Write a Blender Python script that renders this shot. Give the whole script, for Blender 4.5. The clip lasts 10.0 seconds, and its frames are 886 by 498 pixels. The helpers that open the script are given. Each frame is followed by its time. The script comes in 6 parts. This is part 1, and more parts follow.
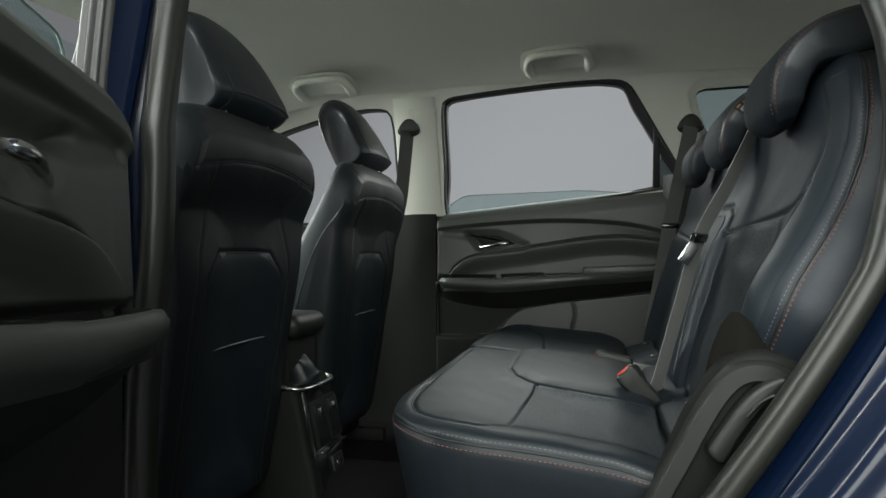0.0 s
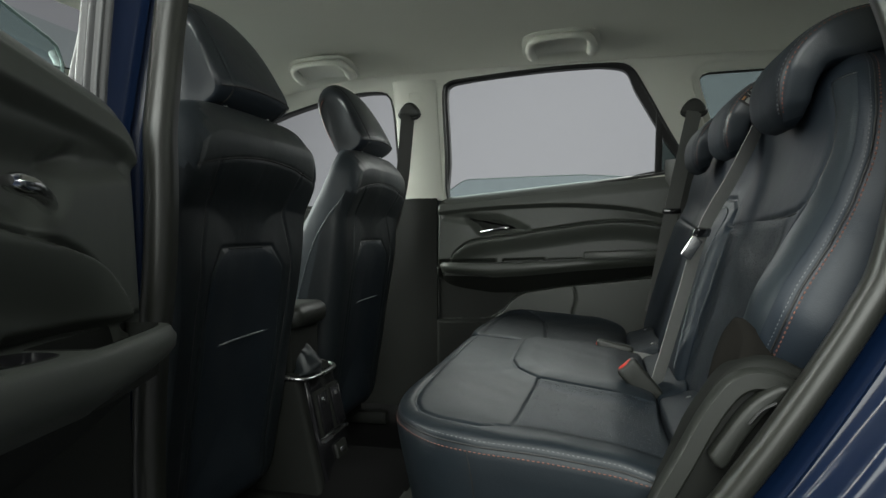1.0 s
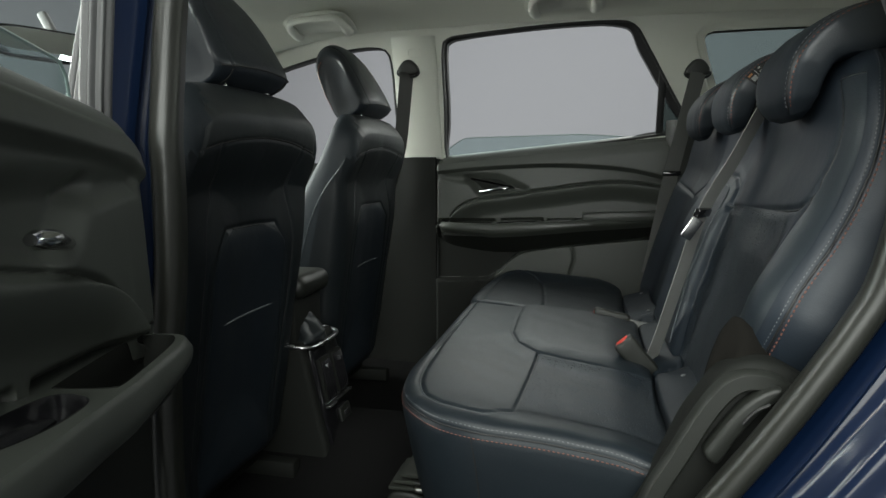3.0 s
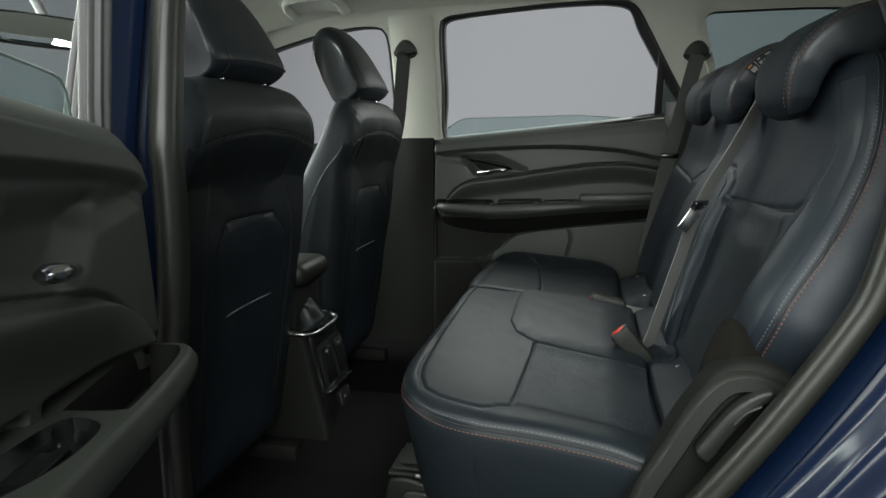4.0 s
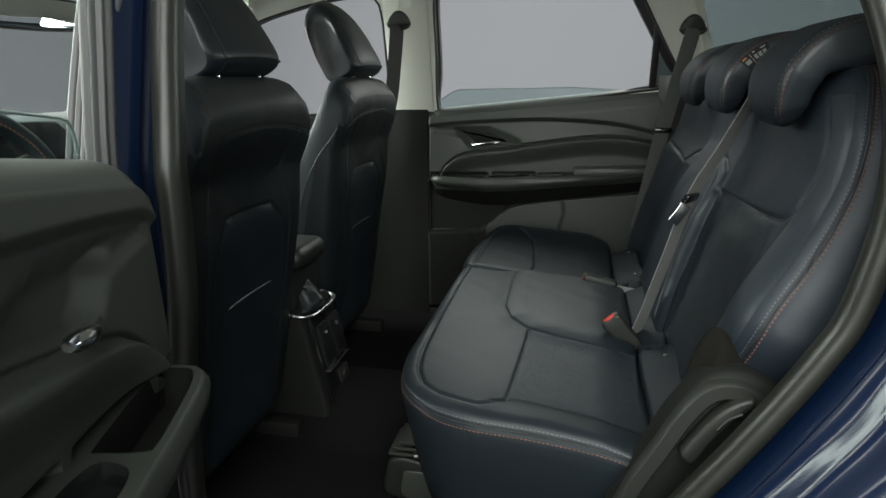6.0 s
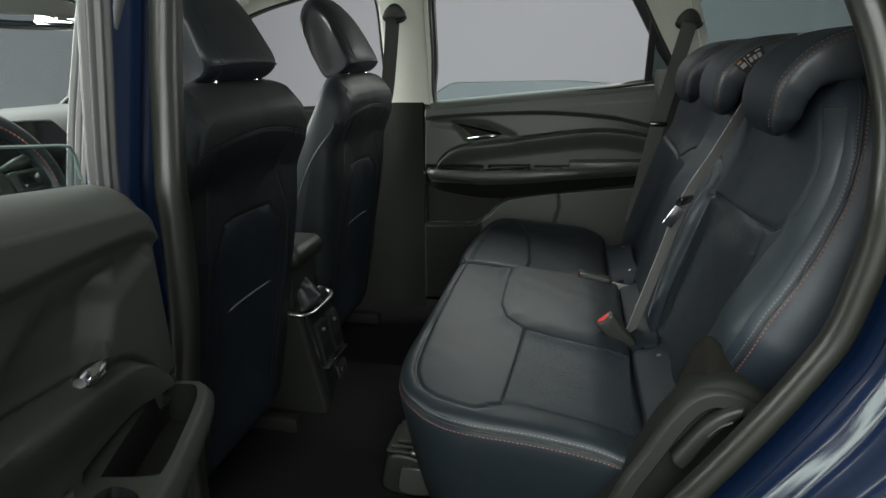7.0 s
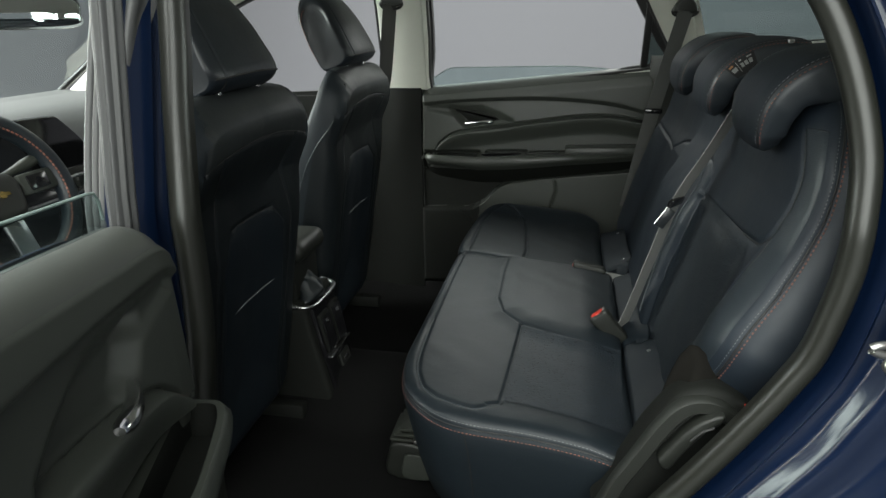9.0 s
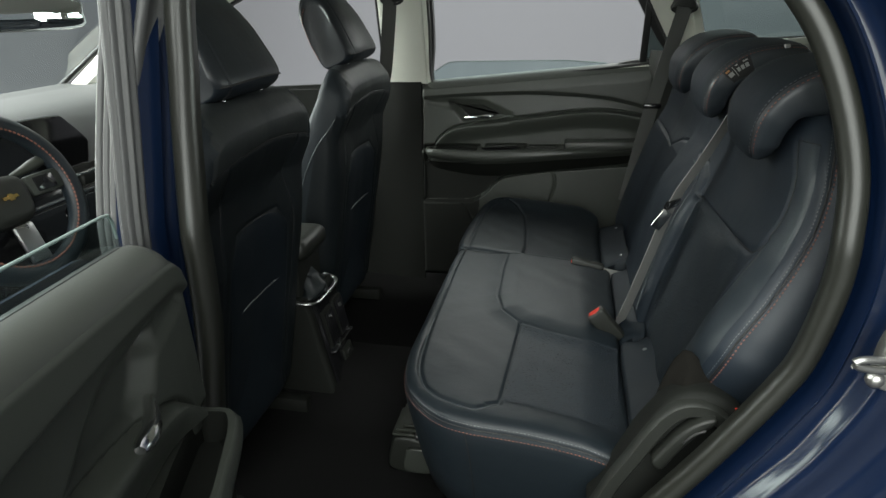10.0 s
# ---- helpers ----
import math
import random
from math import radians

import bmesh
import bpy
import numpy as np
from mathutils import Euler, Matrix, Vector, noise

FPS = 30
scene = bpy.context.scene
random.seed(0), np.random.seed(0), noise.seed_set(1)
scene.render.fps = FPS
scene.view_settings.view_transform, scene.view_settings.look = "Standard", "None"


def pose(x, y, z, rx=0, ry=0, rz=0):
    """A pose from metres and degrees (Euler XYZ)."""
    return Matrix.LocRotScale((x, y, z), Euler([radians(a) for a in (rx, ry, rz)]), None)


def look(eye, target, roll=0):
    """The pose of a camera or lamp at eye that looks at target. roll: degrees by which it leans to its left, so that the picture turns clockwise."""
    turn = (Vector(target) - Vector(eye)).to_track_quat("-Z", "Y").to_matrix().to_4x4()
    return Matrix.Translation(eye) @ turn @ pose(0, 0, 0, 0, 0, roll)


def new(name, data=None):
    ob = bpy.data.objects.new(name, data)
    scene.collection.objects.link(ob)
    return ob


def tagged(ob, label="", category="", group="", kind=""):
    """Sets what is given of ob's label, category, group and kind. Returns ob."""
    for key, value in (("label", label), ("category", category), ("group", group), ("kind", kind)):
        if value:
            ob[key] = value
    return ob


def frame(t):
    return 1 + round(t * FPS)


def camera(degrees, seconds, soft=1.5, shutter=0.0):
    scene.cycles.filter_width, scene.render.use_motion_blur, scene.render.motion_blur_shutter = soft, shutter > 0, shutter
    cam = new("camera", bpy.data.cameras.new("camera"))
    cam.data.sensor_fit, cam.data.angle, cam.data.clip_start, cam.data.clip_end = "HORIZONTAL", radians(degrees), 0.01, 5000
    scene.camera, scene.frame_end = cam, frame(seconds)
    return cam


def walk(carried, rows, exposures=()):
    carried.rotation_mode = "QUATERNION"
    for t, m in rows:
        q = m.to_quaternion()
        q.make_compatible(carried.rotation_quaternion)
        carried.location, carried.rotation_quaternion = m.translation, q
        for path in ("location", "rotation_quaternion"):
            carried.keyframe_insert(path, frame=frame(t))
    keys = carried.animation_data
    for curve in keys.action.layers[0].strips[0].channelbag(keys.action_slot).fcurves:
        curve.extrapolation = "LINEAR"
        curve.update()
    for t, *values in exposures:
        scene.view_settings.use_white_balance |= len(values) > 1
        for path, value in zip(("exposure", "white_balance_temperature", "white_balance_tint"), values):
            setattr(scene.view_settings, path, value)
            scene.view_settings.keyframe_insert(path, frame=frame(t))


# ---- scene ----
cam = camera(69.3, 10.0)
PATH = [
    (0, (0.181, -1.447, 0.967), (-0.276, 0.5, 0.992), -0.3),
    (0.5, (0.178, -1.448, 0.987), (-0.278, 0.499, 0.972), -0.3),
    (1, (0.175, -1.447, 1.008), (-0.28, 0.499, 0.948), -0.4),
    (1.5, (0.171, -1.449, 1.027), (-0.28, 0.496, 0.921), -0.4),
    (2, (0.169, -1.45, 1.047), (-0.28, 0.492, 0.89), -0.4),
    (2.5, (0.165, -1.452, 1.067), (-0.279, 0.487, 0.86), -0.3),
    (4, (0.16, -1.457, 1.133), (-0.265, 0.465, 0.78), -0.3),
    (4.5, (0.158, -1.457, 1.156), (-0.257, 0.458, 0.757), -0.4),
    (5, (0.156, -1.46, 1.179), (-0.251, 0.447, 0.735), -0.4),
    (5.5, (0.155, -1.464, 1.201), (-0.246, 0.436, 0.72), -0.4),
    (7, (0.151, -1.468, 1.265), (-0.226, 0.412, 0.697), -0.4),
    (7.5, (0.152, -1.471, 1.288), (-0.217, 0.402, 0.691), -0.5),
    (8, (0.152, -1.475, 1.309), (-0.214, 0.389, 0.685), -0.5),
    (8.5, (0.151, -1.48, 1.329), (-0.213, 0.375, 0.678), -0.6),
    (9, (0.151, -1.488, 1.352), (-0.211, 0.358, 0.673), -0.7),
    (9.5, (0.151, -1.494, 1.374), (-0.209, 0.343, 0.669), -0.7),
    (10, (0.152, -1.499, 1.398), (-0.207, 0.328, 0.667), -0.8),
]
walk(cam, [(t, look(eye, target, roll)) for t, eye, target, roll in PATH])

# ---- world and studio light ----
world = bpy.data.worlds.new("studio_world")
scene.world = world
world.use_nodes = True
world.node_tree.nodes["Background"].inputs[0].default_value = (0.62, 0.62, 0.66, 1)
world.node_tree.nodes["Background"].inputs[1].default_value = 0.03
scene.view_settings.exposure = 0.0


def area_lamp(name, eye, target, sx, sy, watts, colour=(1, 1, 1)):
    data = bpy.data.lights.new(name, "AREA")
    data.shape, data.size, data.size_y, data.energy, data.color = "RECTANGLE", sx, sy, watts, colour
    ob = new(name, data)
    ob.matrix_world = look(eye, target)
    return tagged(ob, "large white studio area lamp, added out of view", "studio light")


# Unseen studio lamps, placed after the way light falls in the cabin.
area_lamp("unseen_lamp", (-0.7, -2.1, 4.7), (0.0, -1.0, 0.8), 6.0, 2.6, 190, (0.955, 1.0, 0.945))
area_lamp("unseen_lamp", (0.2, -4.8, 3.9), (0.0, -0.3, 1.1), 6.0, 2.0, 305, (0.955, 1.0, 0.945))
area_lamp("unseen_lamp", (0.0, -5.6, 1.9), (0.0, -0.3, 1.3), 5.0, 1.6, 200, (0.955, 1.0, 0.945))
area_lamp("unseen_lamp", (-4.2, 0.0, 2.9), (0.2, 0.0, 0.95), 3.0, 5.0, 930, (0.955, 1.0, 0.945))
area_lamp("unseen_lamp", (0.4, 3.4, 3.5), (0.1, 0.2, 0.9), 5.0, 2.4, 140, (0.955, 1.0, 0.945))
area_lamp("unseen_lamp", (5.0, 2.2, 1.75), (0.0, 0.1, 1.25), 3.0, 1.8, 270, (0.955, 1.0, 0.945))
# Added wall wash: only brightens the wall ahead of the windscreen; no known source.
area_lamp("unseen_lamp", (-5.4, 0.0, 5.0), (-7.2, 0.0, 1.2), 1.2, 7.0, 200, (0.955, 1.0, 0.97))

# ---- materials ----


def material(name, colour, rough=0.5, metal=0.0, grain=900.0, bump=0.0, vary=0.12, stain=6.0, coat=0.0, spec=0.5, rvary=0.06, second=None, coat_rough=0.04):
    m = bpy.data.materials.new(name)
    m.use_nodes = True
    nt = m.node_tree
    b = nt.nodes["Principled BSDF"]
    geo = nt.nodes.new("ShaderNodeNewGeometry")
    big = nt.nodes.new("ShaderNodeTexNoise")
    big.inputs["Scale"].default_value, big.inputs["Detail"].default_value = stain, 4
    fine = nt.nodes.new("ShaderNodeTexNoise")
    fine.inputs["Scale"].default_value, fine.inputs["Detail"].default_value = grain, 2
    for n in (big, fine):
        nt.links.new(geo.outputs["Position"], n.inputs["Vector"])
    mix = nt.nodes.new("ShaderNodeMix")
    mix.data_type = "RGBA"
    a = [c * (1 - vary) for c in colour]
    c2 = second or [min(1, c * (1 + vary)) for c in colour]
    mix.inputs[6].default_value, mix.inputs[7].default_value = (*a, 1), (*c2, 1)
    add = nt.nodes.new("ShaderNodeMath")
    add.operation = "MULTIPLY_ADD"
    add.inputs[1].default_value, add.inputs[2].default_value = 0.35, 0.0
    nt.links.new(fine.outputs[0], add.inputs[0])
    sm = nt.nodes.new("ShaderNodeMath")
    sm.operation = "MULTIPLY_ADD"
    sm.inputs[1].default_value = 0.65
    nt.links.new(big.outputs[0], sm.inputs[0])
    nt.links.new(add.outputs[0], sm.inputs[2])
    nt.links.new(sm.outputs[0], mix.inputs[0])
    nt.links.new(mix.outputs[2], b.inputs["Base Color"])
    rr = nt.nodes.new("ShaderNodeMapRange")
    rr.inputs[3].default_value, rr.inputs[4].default_value = max(0.02, rough - rvary), min(1, rough + rvary)
    nt.links.new(big.outputs[0], rr.inputs[0])
    nt.links.new(rr.outputs[0], b.inputs["Roughness"])
    b.inputs["Metallic"].default_value = metal
    b.inputs["Coat Weight"].default_value = coat
    b.inputs["Coat Roughness"].default_value = coat_rough
    b.inputs["Specular IOR Level"].default_value = spec
    if bump:
        bp = nt.nodes.new("ShaderNodeBump")
        bp.inputs["Strength"].default_value, bp.inputs["Distance"].default_value = bump, 0.0006
        nt.links.new(fine.outputs[0], bp.inputs["Height"])
        nt.links.new(bp.outputs[0], b.inputs["Normal"])
    return m


def leather(name, colour, rough, dots=0.0, spec=0.5):
    """Grained leather; dots: perforations, their spacing in metres."""
    m = material(name, colour, rough, grain=700, bump=0.0, vary=0.18, stain=5, spec=spec)
    nt = m.node_tree
    b = nt.nodes["Principled BSDF"]
    geo = nt.nodes["Geometry"]
    vor = nt.nodes.new("ShaderNodeTexVoronoi")
    vor.inputs["Scale"].default_value = 620
    nt.links.new(geo.outputs["Position"], vor.inputs["Vector"])
    wrinkle = nt.nodes.new("ShaderNodeTexNoise")
    wrinkle.inputs["Scale"].default_value, wrinkle.inputs["Detail"].default_value = 28, 5
    nt.links.new(geo.outputs["Position"], wrinkle.inputs["Vector"])
    b1 = nt.nodes.new("ShaderNodeBump")
    b1.inputs["Strength"].default_value, b1.inputs["Distance"].default_value = 0.12, 0.0010
    nt.links.new(vor.outputs["Distance"], b1.inputs["Height"])
    b2 = nt.nodes.new("ShaderNodeBump")
    b2.inputs["Strength"].default_value, b2.inputs["Distance"].default_value = 0.25, 0.004
    nt.links.new(wrinkle.outputs[0], b2.inputs["Height"])
    nt.links.new(b1.outputs[0], b2.inputs["Normal"])
    nt.links.new(b2.outputs[0], b.inputs["Normal"])
    if dots:
        v2 = nt.nodes.new("ShaderNodeTexVoronoi")
        v2.inputs["Scale"].default_value, v2.inputs["Randomness"].default_value = 1 / dots, 0.8
        nt.links.new(geo.outputs["Position"], v2.inputs["Vector"])
        r = nt.nodes.new("ShaderNodeMapRange")
        r.inputs[1].default_value, r.inputs[2].default_value = 0.22, 0.34
        nt.links.new(v2.outputs["Distance"], r.inputs[0])
        b3 = nt.nodes.new("ShaderNodeBump")
        b3.inputs["Strength"].default_value, b3.inputs["Distance"].default_value = 0.6, 0.0015
        nt.links.new(r.outputs[0], b3.inputs["Height"])
        nt.links.new(b2.outputs[0], b3.inputs["Normal"])
        nt.links.new(b3.outputs[0], b.inputs["Normal"])
        mul = nt.nodes.new("ShaderNodeMix")
        mul.data_type, mul.blend_type = "RGBA", "MULTIPLY"
        mul.inputs[0].default_value = 1.0
        hole = nt.nodes.new("ShaderNodeMapRange")
        hole.inputs[3].default_value = 0.14
        nt.links.new(r.outputs[0], hole.inputs[0])
        src = b.inputs["Base Color"].links[0].from_socket
        nt.links.new(src, mul.inputs[6])
        nt.links.new(hole.outputs[0], mul.inputs[7])
        nt.links.new(mul.outputs[2], b.inputs["Base Color"])
    return m


def glass(name, tint, rough=0.0):
    m = bpy.data.materials.new(name)
    m.use_nodes = True
    nt = m.node_tree
    out = nt.nodes["Material Output"]
    nt.nodes.remove(nt.nodes["Principled BSDF"])
    tr = nt.nodes.new("ShaderNodeBsdfTransparent")
    tr.inputs[0].default_value = (*tint, 1)
    gl = nt.nodes.new("ShaderNodeBsdfGlossy")
    gl.inputs["Roughness"].default_value = 0.02
    lw = nt.nodes.new("ShaderNodeLayerWeight")
    pw = nt.nodes.new("ShaderNodeMath")
    pw.operation = "POWER"
    pw.inputs[1].default_value = 5.0
    nt.links.new(lw.outputs["Facing"], pw.inputs[0])
    fr = nt.nodes.new("ShaderNodeMath")
    fr.operation = "MULTIPLY_ADD"
    fr.inputs[1].default_value, fr.inputs[2].default_value = 0.9, 0.035
    nt.links.new(pw.outputs[0], fr.inputs[0])
    mx = nt.nodes.new("ShaderNodeMixShader")
    nt.links.new(fr.outputs[0], mx.inputs[0])
    nt.links.new(tr.outputs[0], mx.inputs[1])
    nt.links.new(gl.outputs[0], mx.inputs[2])
    nt.links.new(mx.outputs[0], out.inputs[0])
    return m


LEATHER = leather("navy_leather", (0.0086, 0.0132, 0.0172), 0.46, spec=0.40)
LEATHER_LIT_BAND = leather("lit_navy_leather", (0.0190, 0.0255, 0.0315), 0.40, spec=0.55)
LEATHER_DARK = leather("dark_navy_leather", (0.0090, 0.0138, 0.0195), 0.58, spec=0.35)
LEATHER_BACK = leather("navy_backrest_leather", (0.0108, 0.0165, 0.0240), 0.50, spec=0.42)
LEATHER_LIT_SIDE = leather("lit_headrest_side_leather", (0.022, 0.028, 0.034), 0.42, spec=0.55)
LEATHER_HEAD = leather("smooth_headrest_leather", (0.0125, 0.0160, 0.0195), 0.40, spec=0.5)
PERF = leather("perforated_navy_leather", (0.0140, 0.0200, 0.0265), 0.50, dots=0.0062, spec=0.42)
BACKSHELL = leather("black_vinyl", (0.0085, 0.0115, 0.0135), 0.46, spec=0.42)
NAVY = leather("navy_back_vinyl", (0.0070, 0.0115, 0.0165), 0.6, spec=0.3)
YOKE = leather("black_yoke_leather", (0.0200, 0.0235, 0.0245), 0.43, spec=0.55)
BOLSTER_GREY = leather("navy_seat_side_leather", (0.0135, 0.0190, 0.0235), 0.56, spec=0.38)
PIPING = material("grey_piping", (0.055, 0.064, 0.07), 0.45)
HEM = material("grey_hem", (0.11, 0.12, 0.125), 0.45)
THREAD_GREY = material("grey_thread", (0.13, 0.135, 0.14), 0.7)
THREAD_RED = material("rust_thread", (0.19, 0.072, 0.048), 0.7)
PLASTIC = material("black_grained_plastic", (0.013, 0.0145, 0.012), 0.46, grain=1400, bump=0.25)
PLASTIC_SOFT = material("soft_touch_plastic", (0.038, 0.042, 0.036), 0.40, grain=1400, bump=0.25)
PLASTIC_GREY = material("charcoal_plastic", (0.030, 0.033, 0.027), 0.5, grain=1200, bump=0.25)
GLOSS = material("piano_black", (0.008, 0.008, 0.009), 0.12, coat=0.3)
RIBBED = material("light_grey_rubber", (0.050, 0.051, 0.051), 0.5, grain=600, bump=0.15)
RUBBER = material("grey_rubber_seal", (0.013, 0.0138, 0.011), 0.36, grain=600, bump=0.15, spec=0.5)
BLACKRUBBER = material("black_rubber", (0.012, 0.012, 0.012), 0.55)
HEADLINER = material("beige_grey_headliner_cloth", (0.66, 0.67, 0.585), 0.92, grain=1800, bump=0.3, vary=0.05)
PILLAR = material("light_beige_pillar_plastic", (0.62, 0.63, 0.56), 0.6, grain=1500, bump=0.2, vary=0.05)
CARPET = material("black_carpet", (0.006, 0.006, 0.006), 0.95, grain=1500, bump=0.8, vary=0.4, spec=0.08)
# Pillar trim darker, door trim lighter: how each is lit is in the colour.
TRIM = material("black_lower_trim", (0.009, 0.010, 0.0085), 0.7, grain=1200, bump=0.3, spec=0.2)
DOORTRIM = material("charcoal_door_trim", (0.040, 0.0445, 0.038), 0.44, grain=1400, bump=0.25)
SILLCAP = material("lit_charcoal_sill", (0.052, 0.056, 0.050), 0.36, grain=1400, bump=0.25)
PAINT = material("dark_blue_metallic_paint", (0.0015, 0.0062, 0.0215), 0.42, metal=0.0, spec=0.12, coat=0.6, grain=2500, vary=0.15, coat_rough=0.13)
CHROME = material("chrome", (0.75, 0.75, 0.75), 0.12, metal=1.0, vary=0.03)
SATIN = material("satin_chrome", (0.45, 0.45, 0.45), 0.28, metal=1.0, vary=0.05)
STEEL = material("zinc_steel", (0.42, 0.42, 0.40), 0.38, metal=1.0, vary=0.2)
# One webbing in three greys: each belt's light and shade is in its colour.
WEB_LIT = material("lit_belt_webbing", (0.205, 0.208, 0.200), 0.75, grain=900, bump=0.6)
WEB_SHADED = material("shaded_belt_webbing", (0.100, 0.102, 0.096), 0.75, grain=900, bump=0.6)
WEB_DEEP_SHADE = material("deep_shade_belt_webbing", (0.050, 0.051, 0.047), 0.75, grain=900, bump=0.6)
RED = material("red_buckle_button", (0.55, 0.035, 0.02), 0.4)
TINT = glass("green_tinted_glass", (0.80, 0.87, 0.865))
CLEAR = glass("windscreen_glass", (0.80, 0.88, 0.86))
DARKGLASS = glass("privacy_glass", (0.60, 0.67, 0.66))
PRIVACY = glass("dark_corner_glass", (0.30, 0.34, 0.33))
EDGEGLASS = material("ground_glass_edge", (0.20, 0.26, 0.245), 0.3)
STUDIO = material("studio_grey_paint", (0.228, 0.226, 0.246), 0.9, grain=40, vary=0.03, stain=0.3)
STUDIO_FLOOR = material("studio_grey_floor", (0.060, 0.060, 0.064), 0.6, grain=60, vary=0.05, stain=0.8)
SCREEN = material("dark_screen_glass", (0.006, 0.006, 0.007), 0.08)
LABELCLOTH = material("black_label_cloth", (0.012, 0.012, 0.012), 0.8)
MIRROR = material("mirror_glass", (0.85, 0.87, 0.87), 0.02, metal=1.0, vary=0.0, rvary=0.0)
GOLD = material("gold_badge", (0.65, 0.45, 0.16), 0.25, metal=1.0)
DASHTOP = material("light_grey_soft_plastic", (0.060, 0.063, 0.063), 0.6, grain=1200, bump=0.2)
ORANGE = material("orange_print", (0.30, 0.14, 0.05), 0.7)
WHITEPRINT = material("white_print", (0.26, 0.26, 0.25), 0.6)

# ---- mesh helpers ----


def part(name, geo, mat, parent=None, label="", smooth=42, double=False):
    """One mesh object from (vertices, faces), under a thing or a part."""
    me = bpy.data.meshes.new(name)
    v, f = geo
    me.from_pydata([tuple(map(float, p)) for p in v], [], [tuple(int(i) for i in q) for q in f])
    bm = bmesh.new()
    bm.from_mesh(me)
    bmesh.ops.recalc_face_normals(bm, faces=bm.faces)
    bm.to_mesh(me)
    bm.free()
    me.materials.append(mat)
    for p in me.polygons:
        p.use_smooth = smooth > 0
    if 0 < smooth < 180:
        me.set_sharp_from_angle(angle=radians(smooth))
    ob = new(name, me)
    if parent:
        ob.parent = parent
    if label:
        tagged(ob, label)
    return ob


def thing(name, label, category, group="", kind=""):
    return tagged(new(name), label, category, group, kind)


def join(*geos):
    V, F = [], []
    for v, f in geos:
        k = len(V)
        V += [tuple(p) for p in v]
        F += [tuple(i + k for i in q) for q in f]
    return V, F


def cut(geo, keep):
    """The faces for which keep holds, with only the vertices that they use."""
    v, f = geo
    f = [q for q, k in zip(f, keep) if k]
    used = sorted({i for q in f for i in q})
    where = {i: n for n, i in enumerate(used)}
    return [tuple(v[i]) for i in used], [tuple(where[i] for i in q) for q in f]


def moved(geo, fn):
    return [fn(*p) for p in geo[0]], geo[1]


def placed(geo, m):
    return [tuple(m @ Vector(p)) for p in geo[0]], geo[1]


def spline(pts, n, closed=False):
    """Catmull-Rom curve through pts, n samples evenly spaced along it."""
    p = np.array(pts, float)
    m = len(p)
    out = []
    segs = m if closed else m - 1
    for i in range(segs):
        if closed:
            a, b, c, d = p[(i - 1) % m], p[i], p[(i + 1) % m], p[(i + 2) % m]
        else:
            b, c = p[i], p[i + 1]
            a = p[i - 1] if i else 2 * b - c
            d = p[i + 2] if i + 2 < m else 2 * c - b
        for t in np.linspace(0, 1, 24, endpoint=False):
            out.append(0.5 * (2 * b + (c - a) * t + (2 * a - 5 * b + 4 * c - d) * t * t + (3 * b - a - 3 * c + d) * t ** 3))
    out.append(p[0] if closed else p[-1])
    out = np.array(out)
    s = np.concatenate([[0], np.cumsum(np.linalg.norm(np.diff(out, axis=0), axis=1))])
    q = np.linspace(0, s[-1], n + 1)[:-1] if closed else np.linspace(0, s[-1], n)
    return np.stack([np.interp(q, s, out[:, k]) for k in range(out.shape[1])], 1)


def poly_dist(P, line, closed=False):
    """Distance of the points P (n,2) to a polyline."""
    L = np.array(line, float)
    if closed:
        L = np.vstack([L, L[:1]])
    best = np.full(len(P), 1e9)
    for a, b in zip(L[:-1], L[1:]):
        d = b - a
        t = np.clip(((P - a) @ d) / max(d @ d, 1e-12), 0, 1)
        best = np.minimum(best, np.linalg.norm(P - a - t[:, None] * d, axis=1))
    return best


def inside(P, poly):
    L = np.array(poly, float)
    r = np.zeros(len(P), bool)
    j = len(L) - 1
    for i in range(len(L)):
        (xi, yi), (xj, yj) = L[i], L[j]
        if yi != yj:
            r ^= ((yi > P[:, 1]) != (yj > P[:, 1])) & (P[:, 0] < (xj - xi) * (P[:, 1] - yi) / (yj - yi) + xi)
        j = i
    return r


def raised(P, poly, edge):
    """1 inside the polygon, 0 outside, soft over the edge's width."""
    d = poly_dist(P, poly, True) * np.where(inside(P, poly), 1, -1)
    t = np.clip(d / edge * 0.5 + 0.5, 0, 1)
    return t * t * (3 - 2 * t)


def smooth(a, b, x):
    t = np.clip((x - a) / (b - a), 0, 1)
    return t * t * (3 - 2 * t)


